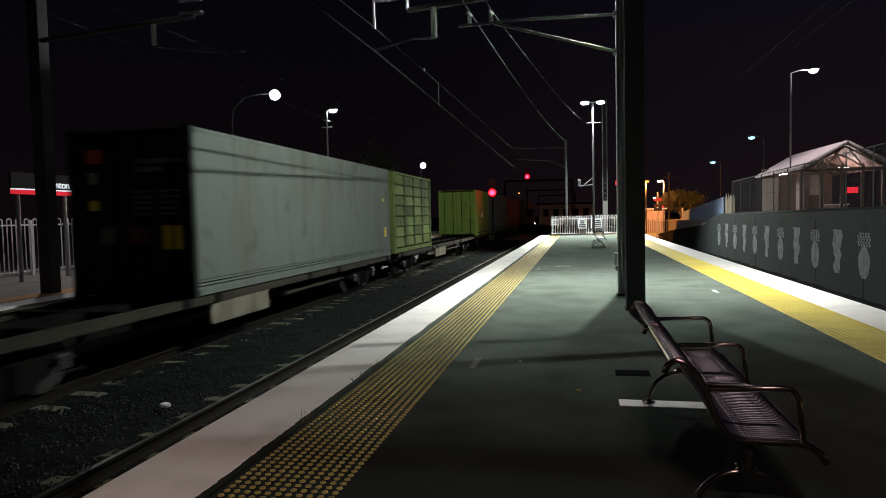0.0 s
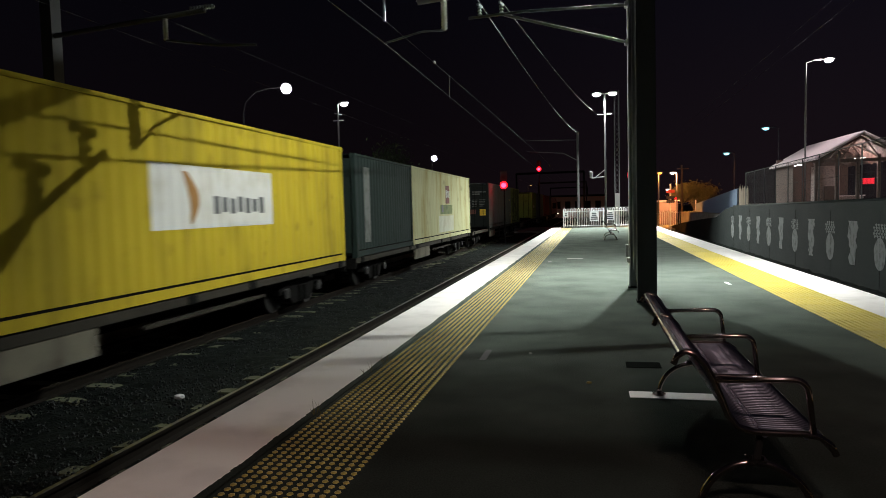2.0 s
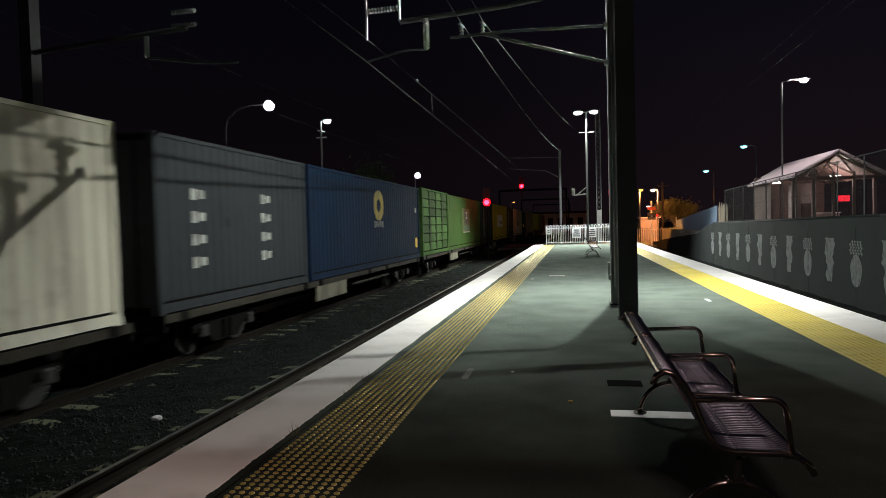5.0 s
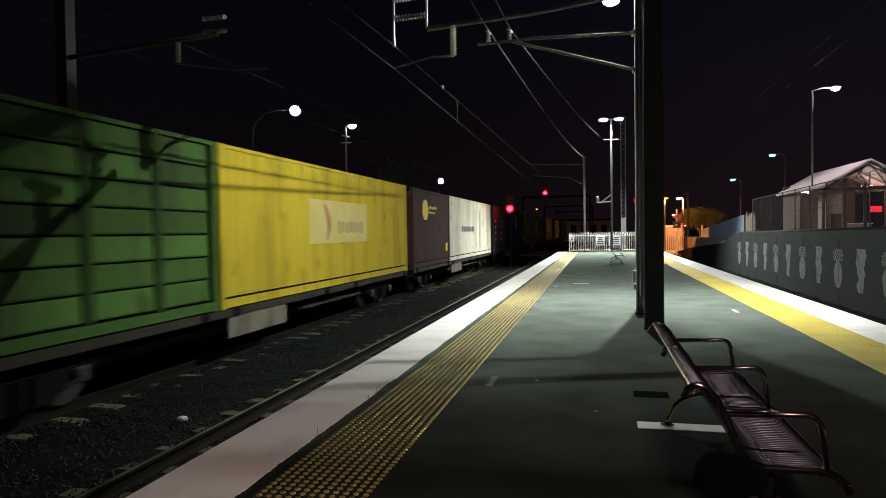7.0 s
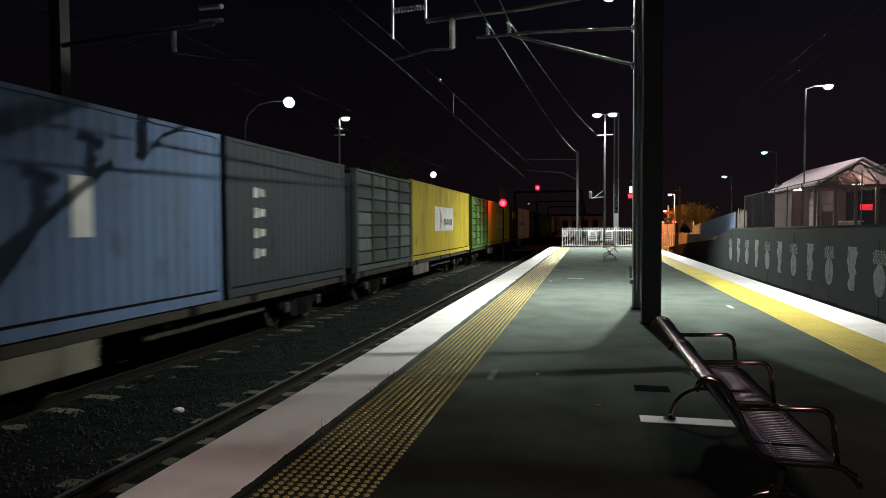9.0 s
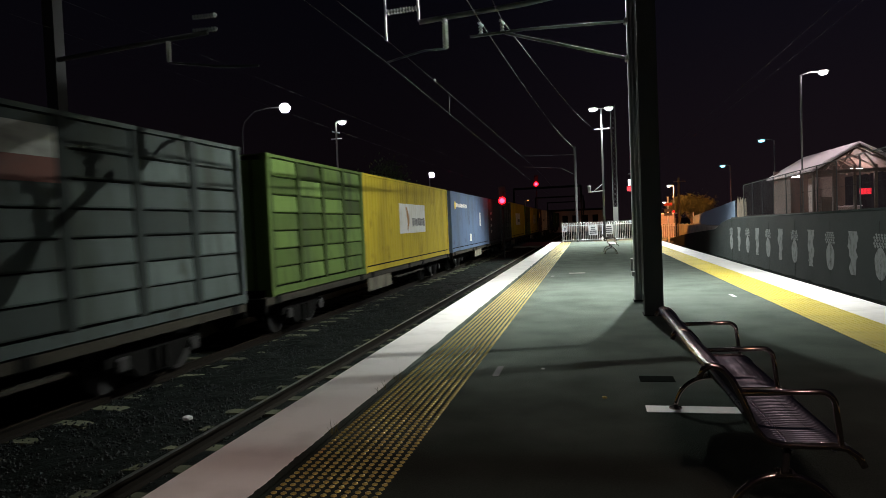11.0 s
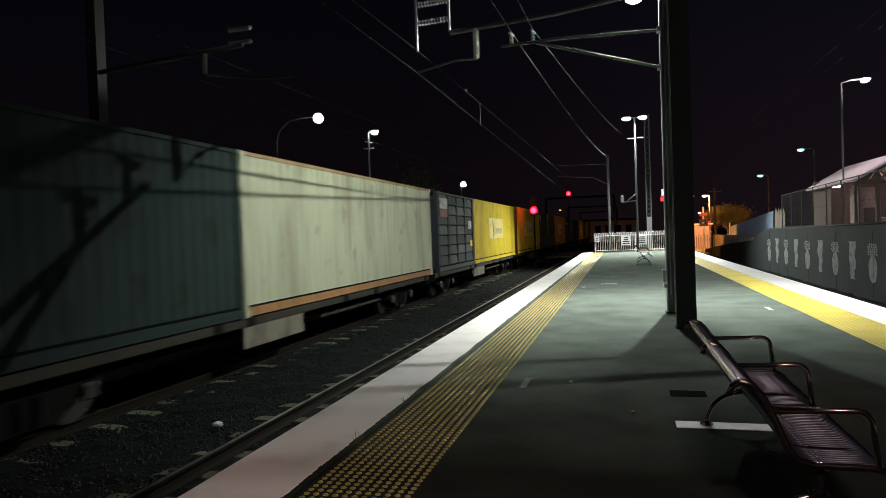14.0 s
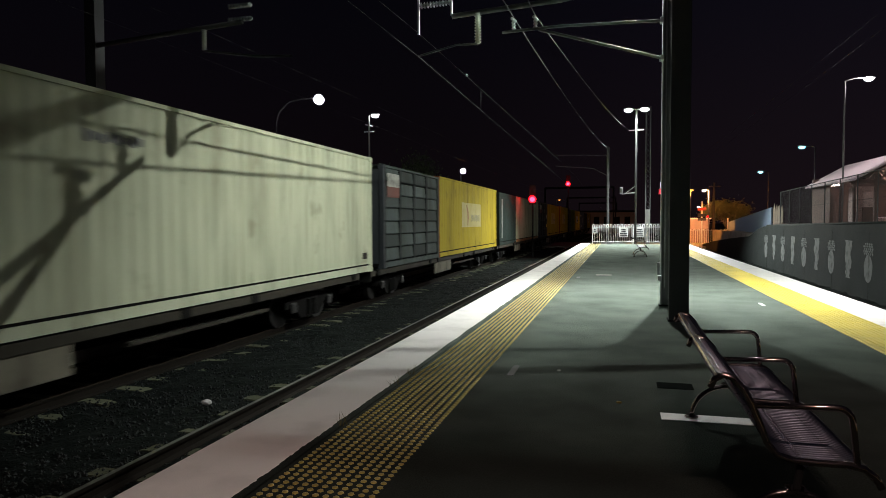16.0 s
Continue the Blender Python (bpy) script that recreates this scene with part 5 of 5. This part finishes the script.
def far_end():
    loop_fence("platform_end_fence", "white looped-top steel fence across the platform end", (-1.68, 41.45, 0), (3.7, 41.45, 0), 1.18, 0.105, 0.016)
    r = random.Random(2)
    for x0, x1, z0, z1, rows in ((-0.1, 0.42, 0.40, 0.98, 4), (0.85, 1.35, 0.42, 0.98, 4), (-1.66, -1.42, 0.66, 0.98, 2)):
        t = thing("notice_plate", "small pale notice plate fixed to the white fence", "sign", "fence notices")
        simple_box("plate", M_PALE, t, x0, x1, 41.38, 41.40, z0, z1)
        bars(t, x0 + 0.05, x1 - 0.05, z0 + 0.05, z1 - 0.05, 41.379, rows, M_INK, r)
    twin_lamp(0.84, 40.6, 0, 7.95, "tall galvanised platform lamp with two glowing heads")
    # camera bracket on the lamp pole
    t = thing("security_camera", "white security camera on a bracket arm", "camera")
    bm = bmesh.new()
    rod(bm, (0.80, 40.55, 3.05), (0.05, 40.55, 2.98), 0.035, 6)
    rod(bm, (0.80, 40.55, 3.45), (0.25, 40.55, 3.02), 0.025, 6)
    part("bracket", bm, M_DULL, t)
    simple_box("camera_body", M_DULL, t, -0.08, 0.10, 40.40, 40.72, 2.98, 3.38, bevel=0.03)
    # masts beyond the fence
    t = thing("overhead_mast", "round grey mast beyond the platform end fence", "mast", "overhead line masts")
    bm = bmesh.new()
    rod(bm, (-0.80, 42.6, -1.2), (-0.80, 42.6, 6.0), 0.085, 10)
    part("column", bm, M_POLE, t)
    bm = bmesh.new()
    tube(bm, [(-0.8, 42.6, 4.2), (-1.7, 42.6, 4.7), (-4.0, 42.6, 4.9)], 0.02, 6)
    tube(bm, [(-0.8, 42.6, 5.5), (-4.0, 42.6, 5.6)], 0.02, 6)
    part("cantilever", bm, M_POLE, t)
    t = thing("lattice_mast", "grey lattice steel mast with a pale solid foot", "mast", "overhead line masts")
    simple_box("foot", M_DULL, t, 1.46, 1.76, 43.0, 43.3, -1.2, 2.1)
    for x in (1.47, 1.75):
        simple_box("chord", M_COLUMN, t, x - 0.025, x + 0.025, 43.1, 43.16, 2.1, 8.5)
    for k in range(20):
        z = 2.1 + 0.32 * k
        bm = bmesh.new()
        rod(bm, (1.47, 43.1, z), (1.75, 43.1, z + 0.32) if k % 2 else (1.75, 43.1, z + 0.32), 0.012, 5)
        rod(bm, (1.75, 43.1, z), (1.47, 43.1, z + 0.32), 0.012, 5)
        part("lacing", bm, M_POLE, t)
    # overhead portals far down the line
    for y in (95, 135, 175):
        t = thing("overhead_portal", "far steel portal over the tracks", "mast", "overhead portals")
        for x in (-10.5, -1.0):
            simple_box("leg", M_BLACK, t, x - 0.12, x + 0.12, y, y + 0.24, -1.3, 6.2)
        simple_box("beam", M_BLACK, t, -10.5, -1.0, y, y + 0.2, 6.0, 6.3)
    signal(-5.72, 44.0, 2.86, -1.3)
    signal(-5.59, 73.0, 5.49, -1.3)
    # far station sign seen past the mast
    t = thing("platform_sign", "small red and white lit sign on a post", "sign")
    simple_box("panel", M_SIGNWHITE, t, 1.19, 1.33, 22.0, 22.06, 2.40, 2.60)
    simple_box("band", M_SIGNRED, t, 1.15, 1.36, 21.98, 22.08, 2.22, 2.37)
    simple_box("post", M_MAST, t, 1.50, 1.58, 22.0, 22.08, 0, 2.9)
    simple_box("bracket", M_MAST, t, 1.2, 1.52, 22.02, 22.06, 2.76, 2.80)


def crossing():
    """The lit road crossing beyond the platform end."""
    bm = bmesh.new()
    box(bm, -30, 60, 62, 74, -1.31, -0.92)
    structure("road", bm, M_ASPHALT, "asphalt road crossing the tracks under orange lamps", "road")
    loop_fence("crossing_fence", "pale pool-style fence by the level crossing", (6.6, 75.0, -1.3), (17.4, 78.0, -1.3), 1.8, 0.24, 0.035)
    street_lamp(6.66, 70.0, -1, 4.5, 0.12, M_LENS_S, "short post lamp glowing orange at the crossing", 0.55)
    street_lamp(9.6, 80.0, -1, 4.9, -0.5, M_LENS, "white street lamp beside the crossing", 0.6)
    street_lamp(11.1, 100.0, -1, 3.4, -0.4, M_LENS, "white street lamp down the road", 0.6)
    street_lamp(-11.2, 120.0, -1, 5.3, 0.5, M_LENS_S, "distant lamp over the yard", 0.5)
    # body for the added lamp, set where the column hides it
    street_lamp(4.1, 54.0, -1, 6.4, 0.15, M_LENS_S, "unseen orange street lamp added behind the column", 0.45)
    t = thing("crossing_mast", "striped level crossing mast with a red light", "signal")
    bm = bmesh.new()
    rod(bm, (6.9, 62, -1), (6.9, 62, 3.1), 0.07, 8)
    part("post", bm, M_PALE, t)
    for z in (1.4, 1.75, 2.3):
        simple_box("board", M_LOGO_R if z > 2 else M_INK, t, 6.55, 7.25, 61.9, 61.95, z, z + 0.25)
    bm = bmesh.new()
    bmesh.ops.create_uvsphere(bm, u_segments=10, v_segments=6, radius=0.09, matrix=Matrix.Translation((7.35, 61.85, 1.75)))
    part("lens", bm, M_SIGNAL, t).visible_shadow = False
    t = thing("utility_pole", "dark timber pole beside the crossing", "pole")
    bm = bmesh.new()
    rod(bm, (9.4, 74, -1), (9.4, 74, 5.4), 0.14, 8, 0.10)
    rod(bm, (8.9, 74, 5.0), (10.1, 74, 5.0), 0.05, 6)
    part("pole", bm, M_BARK, t)
    # pale sheet fence running up to the wall's end
    t = thing("sheet_fence", "pale blue corrugated sheet fence beside the ramp", "fence")
    a, b = Vector((8.74, 60.0, 0.0)), Vector((8.0, 39.5, 0.85))
    n = 90
    bm = bmesh.new()
    lo, hi = [], []
    for k in range(n + 1):
        p = a.lerp(b, k / n)
        x = p.x + (0.05 if k % 2 else -0.05)
        lo.append(bm.verts.new((x, p.y, p.z - 0.6)))
        hi.append(bm.verts.new((x, p.y, p.z + 1.25)))
    for k in range(n):
        bm.faces.new((lo[k], lo[k + 1], hi[k + 1], hi[k]))
    part("sheet", bm, M_BLUEFENCE, t)
    bm = bmesh.new()
    rod(bm, a + Vector((0, 0, -0.6)), a + Vector((0, 0, 1.6)), 0.06, 6)
    part("post", bm, M_FENCE, t)
    # rock-like pale panels at the fence's end
    t = thing("torn_screen", "pale torn screen panels at the end of the mesh fence", "screen")
    rr = random.Random(3)
    for k in range(4):
        bm = bmesh.new()
        y = 35.2 + 0.55 * k
        vs = [bm.verts.new((7.6, y + d, z)) for d, z in ((0, 1.12), (0.5, 1.1), (0.52, 2.0 + rr.uniform(-0.2, 0.2)), (0.25, 2.15 + rr.uniform(-0.2, 0.1)), (0.0, 1.9 + rr.uniform(-0.2, 0.2)))]
        f = bm.faces.new(vs)
        for g in bmesh.ops.extrude_face_region(bm, geom=[f])["geom"]:
            if isinstance(g, bmesh.types.BMVert):
                g.co.x += 0.02
        part("panel", bm, M_BARK, t)
    tree("tree", "leafy tree lit orange by the crossing lamps", (12.6, 88.0, -1.2), 5.0, 2.3, M_LEAF2, 11, 5200)
    tree("tree", "dark leafy tree behind the goods train", (-21.5, 66.0, -1.2), 9.0, 3.4, M_LEAF, 12)
    # distant buildings across the road
    t = thing("distant_building", "low dark building far beyond the crossing", "building")
    simple_box("wall", M_PLASTER, t, -9, 3, 150, 158, -1.3, 3.4)
    simple_box("roof", M_DARK, t, -9.6, 3.6, 149.5, 158.5, 3.4, 3.8)
    for k in range(5):
        simple_box("window", M_BLACK, t, -8 + 2.2 * k, -6.8 + 2.2 * k, 149.95, 150.02, 0.8, 2.4)
    t = thing("distant_building", "orange-lit shed at the crossing", "building")
    simple_box("wall", M_PLASTER, t, 8.0, 10.2, 84, 87, -1.3, 1.6)
    simple_box("roof", M_ROOF, t, 7.8, 10.4, 83.8, 87.2, 1.6, 1.75)


def east_building():
    t = thing("station_building", "pink-lit gabled station building with pale roof sheets", "building")
    xe, ye, yf, ze = 8.6, 29.2, 35.4, 2.90
    xr, zr = 10.32, 3.88
    for s in (-1, 1):
        bm = bmesh.new()
        xo = xr + s * (xr - xe)
        prof = [(xo, ze), (xr, zr), (xr, zr + 0.10), (xo, ze + 0.10)]
        sweep(bm, prof, ye - 0.6, yf)
        part("roof", bm, M_ROOF, t)
        bm = bmesh.new()
        tube(bm, [(xo, ye - 0.65, ze + 0.03), (xr, ye - 0.65, zr + 0.03)], 0.06, 4)
        part("barge_board", bm, M_ROOF, t)
    timber = mat("dark_brown_timber", (0.075, 0.046, 0.038), 0.75, var=0.3, scale=3, fine=30, bump=0.1)
    for k in range(5):
        x = 8.85 + k * 0.75
        simple_box("column", timber, t, x - 0.05, x + 0.05, ye, ye + 0.12, 0.6, ze + 0.2)
    simple_box("back_wall", timber, t, 8.8, 11.9, yf - 0.6, yf - 0.4, 0.6, 3.3)
    # dark sheet stands in for the open, unlit verandah side
    simple_box("verandah_shade", timber, t, 8.8, 8.95, 32.2, yf - 0.6, 0.6, 2.85)
    simple_box("tie_beam", timber, t, 8.7, 11.95, ye - 0.05, ye + 0.1, ze - 0.1, ze + 0.04)
    simple_box("booth", M_PLASTER, t, 9.35, 10.15, 30.6, 31.6, 0.6, 2.75)
    simple_box("booth_panel", timber, t, 9.55, 9.95, 30.57, 30.597, 0.9, 1.9)
    simple_box("counter", M_PLASTER, t, 10.25, 11.2, 31.0, 31.25, 0.6, 1.45)
    simple_box("counter_top", M_ROOF, t, 10.2, 11.25, 30.95, 31.3, 1.452, 1.50)
    for s in (-1, 1):
        # brown lining added to darken the roof's bright underside
        bm = bmesh.new()
        xo = xr + s * (xr - xe - 0.1)
        sweep(bm, [(xo, ze - 0.03), (xr, zr - 0.035), (xr, zr - 0.015), (xo, ze - 0.01)], ye - 0.5, yf - 0.1)
        part("ceiling_lining", bm, timber, t)
        for k in range(3):
            bm = bmesh.new()
            y = ye - 0.3 + 1.6 * k
            rod(bm, (xr, y, zr - 0.12), (xo, y, ze - 0.06), 0.035, 6)
            rod(bm, (xr + s * 0.75, y, ze - 0.04), (xr + s * 0.1, y, zr - 0.15), 0.03, 6)
            part("rafter", bm, timber, t)
    for x, y in ((9.3, 33.2), (10.62, 29.8), (11.05, 30.2)):
        simple_box("tube_light", M_TUBE, t, x - 0.2, x + 0.2, y, y + 0.12, 2.92, 2.99)
    simple_box("red_sign", M_SIGNRED, t, 11.15, 11.6, 31.0, 31.05, 1.95, 2.2)
    bm = bmesh.new()
    box(bm, 7.55, 40, -10, 60, -1.3, 0.62)
    structure("car_park", bm, M_CONCRETE, "raised paved forecourt behind the retaining wall", "pavement")
    street_lamp(8.66, 30.0, 0.6, 7.06, 0.85, M_LENS, "tall slender forecourt lamp with a white head", 0.5, r=0.035)
    street_lamp(12.21, 48.0, 0.6, 6.25, -0.78, M_LENS_C, "slender forecourt lamp with a cool white head", 0.6, r=0.035)
    street_lamp(14.39, 73.0, 0.0, 6.4, -0.75, M_LENS_C, "slender lamp with a cool white head beyond the forecourt", 0.75, r=0.06)


def west_side():
    loop_fence("west_fence", "white looped-top steel fence behind the opposite platform", (-14.6, 8.0, 0), (-14.6, 17.6, 0), 1.53, 0.14, 0.018)
    loop_fence("west_fence", "white looped-top steel fence beyond the platform shelter", (-14.6, 25.6, 0), (-14.6, 46.0, 0), 1.5, 0.14, 0.018)
    street_lamp(-16.8, 30.0, 0, 7.5, 2.35, M_LENS_V, "curved-arm street lamp with a bright violet-white head", 0.62, curved=True, r=0.03)
    street_lamp(-15.75, 40.0, 0, 8.3, 0.42, M_LENS, "straight street lamp with wire brackets", 0.7, cross=True)
    street_lamp(-19.3, 80.0, -1, 7.8, 0.3, M_LENS_V, "far street lamp with a white head", 0.85)
    t = thing("station_sign", "station name sign with white letters over a red band on posts", "sign")
    simple_box("board", M_SIGNBLACK, t, -13.12, -13.06, 13.1, 15.1, 2.20, 2.62)
    simple_box("red_band", M_SIGNRED, t, -13.10, -13.04, 13.1, 15.1, 2.10, 2.20)
    simple_box("white_line", M_SIGNWHITE, t, -13.10, -13.045, 13.1, 15.1, 2.205, 2.235)
    for y in (13.3, 14.75):
        bm = bmesh.new()
        rod(bm, (-13.1, y, 0), (-13.1, y, 2.1), 0.05, 8)
        part("post", bm, M_GALV, t)
    cu = bpy.data.curves.new("name_letters", "FONT")
    cu.body, cu.size, cu.extrude = "Lawnton", 0.26, 0.006
    cu.materials.append(M_SIGNWHITE)
    ob = new("name_letters", cu)
    ob.parent = t
    ob.matrix_basis = pose(-13.045, 13.98, 2.28, 90, 0, 90)
    shelter()
    for y in (18.3, 20.5, 22.7):
        bench((-13.95, y, 0), M_GALV, "silver tubular platform bench against the shelter wall")
    litter_bin(-12.95, 17.25)
    street_lamp(-30.6, 41.3, 0, 4.6, 0.9, M_LENS, "far street lamp behind the shelter roof", 0.5)


def shelter():
    """An open waiting shelter: a sheeted back wall, end walls, a sloping canopy with a lit soffit."""
    t = thing("platform_shelter", "brightly lit white waiting shelter on the opposite platform", "shelter")
    white = mat("white_sheet_wall", (0.74, 0.70, 0.70), 0.55, var=0.06, scale=2, bump=0.05)
    y0, y1, xw = 17.95, 25.4, -14.6
    bm = bmesh.new()
    corrugated(bm, xw, y0 + 0.12, y1, 0.05, 2.5, 1, 0.15, 0.018)
    part("back_wall", bm, white, t, "white ribbed sheet wall")
    simple_box("back_lining", white, t, xw - 0.12, xw - 0.04, y0, y1, 0, 2.5)
    simple_box("end_wall", M_PLASTER, t, xw - 0.12, xw + 0.25, y0 - 0.12, y0 - 0.002, 0, 2.5)
    simple_box("skirting", M_DARK, t, xw + 0.002, xw + 0.03, y0 + 0.1, y1, 0, 0.12)
    for name, z, h, m in (("soffit", 0.0, 0.03, white), ("roof", 0.034, 0.14, M_DULL)):
        bm = bmesh.new()
        sweep(bm, [(-14.9, 2.52 + z), (-12.25, 2.98 + z), (-12.25, 2.98 + z + h), (-14.9, 2.52 + z + h)], y0 - 0.3, 28.4)
        part(name, bm, m, t)
    simple_box("fascia", M_DULL, t, -12.24, -12.18, y0 - 0.35, 28.45, 2.96, 3.16)
    simple_box("beam", M_PLASTER, t, -14.45, -14.3, y1 + 0.02, 28.2, 2.36, 2.58)
    simple_box("roof_box", M_BARK, t, -12.95, -12.35, 19.3, 19.9, 3.08, 3.42, bevel=0.02)
    for y in (19.2, 21.6):
        simple_box("light_strip", M_TUBE, t, -13.5, -13.36, y, y + 1.2, 2.70, 2.75)
    n = thing("notice_plate", "dark notice plate with pale symbols on the shelter wall", "sign")
    simple_box("plate", M_INK, n, xw + 0.004, xw + 0.02, 21.95, 22.40, 1.66, 2.0)
    for z in (1.71, 1.85):
        simple_box("symbol", M_WORN, n, xw + 0.02, xw + 0.026, 21.99, 22.09, z, z + 0.1)
        simple_box("text_bar", M_WORN, n, xw + 0.02, xw + 0.026, 22.14, 22.36, z + 0.03, z + 0.07)


def litter_bin(x, y):
    t = thing("litter_bin", "dark slatted litter bin on a single post", "bin", "", (x, y, 0))
    bm = bmesh.new()
    rod(bm, (0, 0, 0), (0, 0, 0.34), 0.035, 8)
    part("post", bm, M_DARK, t)
    bm = bmesh.new()
    rod(bm, (0, 0, 0.32), (0, 0, 0.86), 0.24, 20, 0.26)
    part("drum", bm, M_BARK, t)
    bm = bmesh.new()
    tube(bm, arc((0, 0, 0.89), (1, 0, 0), (0, 1, 0), 0.27, 0, 360, 20), 0.025, 6)
    part("rim", bm, M_DARK, t)
    bm = bmesh.new()
    box(bm, -0.006, 0.006, -0.014, 0.014, 0.35, 0.84)
    me = mesh_of("slat", bm, M_DARK)
    for k in range(20):
        a = 6.2832 * k / 20
        ob = shared("slat", me, t, (0.262 * math.cos(a), 0.262 * math.sin(a), 0))
        ob.rotation_euler[2] = a


M_LID = mat("dull_black_iron", (0.013, 0.015, 0.014), 0.95, spec=0.0, var=0.4, scale=9, bump=0.3)


def platform_marks():
    """Access covers, pale patches and litter on the platform."""
    def flat(name, label, category, x, y, w, d, material, h=0.005):
        bm = bmesh.new()
        box(bm, x - w / 2, x + w / 2, y - d / 2, y + d / 2, 0.0005, h)
        bevelled(bm, 0.002)
        tagged(part(name, bm, material), label, category)
    flat("access_cover", "pale rectangular access cover set in the platform", "access cover", -0.42, 17.05, 0.40, 0.26, M_CONCRETE)
    flat("access_cover", "worn dark iron access cover in the asphalt", "access cover", 0.42, 5.65, 0.28, 0.20, M_LID)
    flat("line_mark", "short pale painted line beneath the bench", "line", 0.62, 4.75, 0.72, 0.16, M_WHITELINE)
    flat("paint_scuff", "faint pale scuff on the asphalt", "mark", -0.95, 5.9, 0.06, 0.42, M_DULL, 0.003)
    flat("paint_scuff", "faint pale scuff on the asphalt", "mark", -1.0, 16.2, 0.08, 0.4, M_DULL, 0.003)
    flat("paint_scuff", "faint pale scuff on the asphalt", "mark", 2.2, 11.6, 0.06, 0.36, M_PALE, 0.003)
    flat("paint_scuff", "faint pale scuff on the asphalt", "mark", -0.55, 6.0, 0.03, 0.03, M_WHITELINE, 0.004)
    bm = bmesh.new()
    bmesh.ops.create_icosphere(bm, subdivisions=1, radius=0.07, matrix=Matrix.Translation((-5.25, 7.44, -1.0)) @ Matrix.Diagonal((1.2, 0.9, 0.55, 1)))
    tagged(part("pale_stone", bm, M_PALE), "single pale stone on dark ballast", "stone")
    bm = bmesh.new()
    bmesh.ops.create_icosphere(bm, subdivisions=1, radius=0.018, matrix=Matrix.Translation((-0.02, 5.0, 0.012)) @ Matrix.Diagonal((1.3, 1, 0.6, 1)))
    tagged(part("dry_leaf", bm, M_STUD), "small yellow dry leaf on the platform", "leaf")
    # grass tufts in the seam beside the white line
    rr = random.Random(9)
    for cx, cy in ((-1.80, 5.1), (-1.81, 5.5), (-1.80, 4.0)):
        bm = bmesh.new()
        for k in range(7):
            x, y = cx + rr.gauss(0, 0.02), cy + rr.gauss(0, 0.06)
            h, lx, ly = rr.uniform(0.04, 0.11), rr.gauss(0, 0.03), rr.gauss(0, 0.03)
            bm.faces.new([bm.verts.new(p) for p in ((x - 0.003, y, 0), (x + 0.003, y, 0), (x + lx, y + ly, h))])
        tagged(part("grass_tuft", bm, M_LEAF2), "thin dry grass tuft in the platform seam", "grass", "grass tufts", "stuff")


def rolled(t):
    """Metres rolled since the start, near 16 m/s throughout."""
    u = t / 8
    return 128.495 * u + 0.708 * u * u - 0.402 * u ** 3


def motions():
    """Everything of the train rolls forward at one steady speed."""
    steps = [0.0, 1 / 30] + [0.5 * k for k in range(1, 32)] + [16.0 - 1 / 30, 16.0]
    for ob, y in MOVERS:
        x, _, z = ob.location
        walk(ob, [(t, pose(x, y + rolled(t), z)) for t in steps])


train()
main_mast()
west_mast()
wires()
bench((0.775, 2.93, 0))
# white seat rods put the gleam on the far bench into its colour
bench((0.80, 26.0, 0), M_FENCE)
bracket_lamp()
column()
twin_lamp(0.75, -3.0, 0, 6.2, "tall platform lamp with two warm heads behind the viewer", False, 0.06)
far_end()
crossing()
east_building()
west_side()
wall_fence()
platform_marks()
for name, cx in TRACKS.items():
    track(name, cx)
yellow_tiles()
studs()
motions()
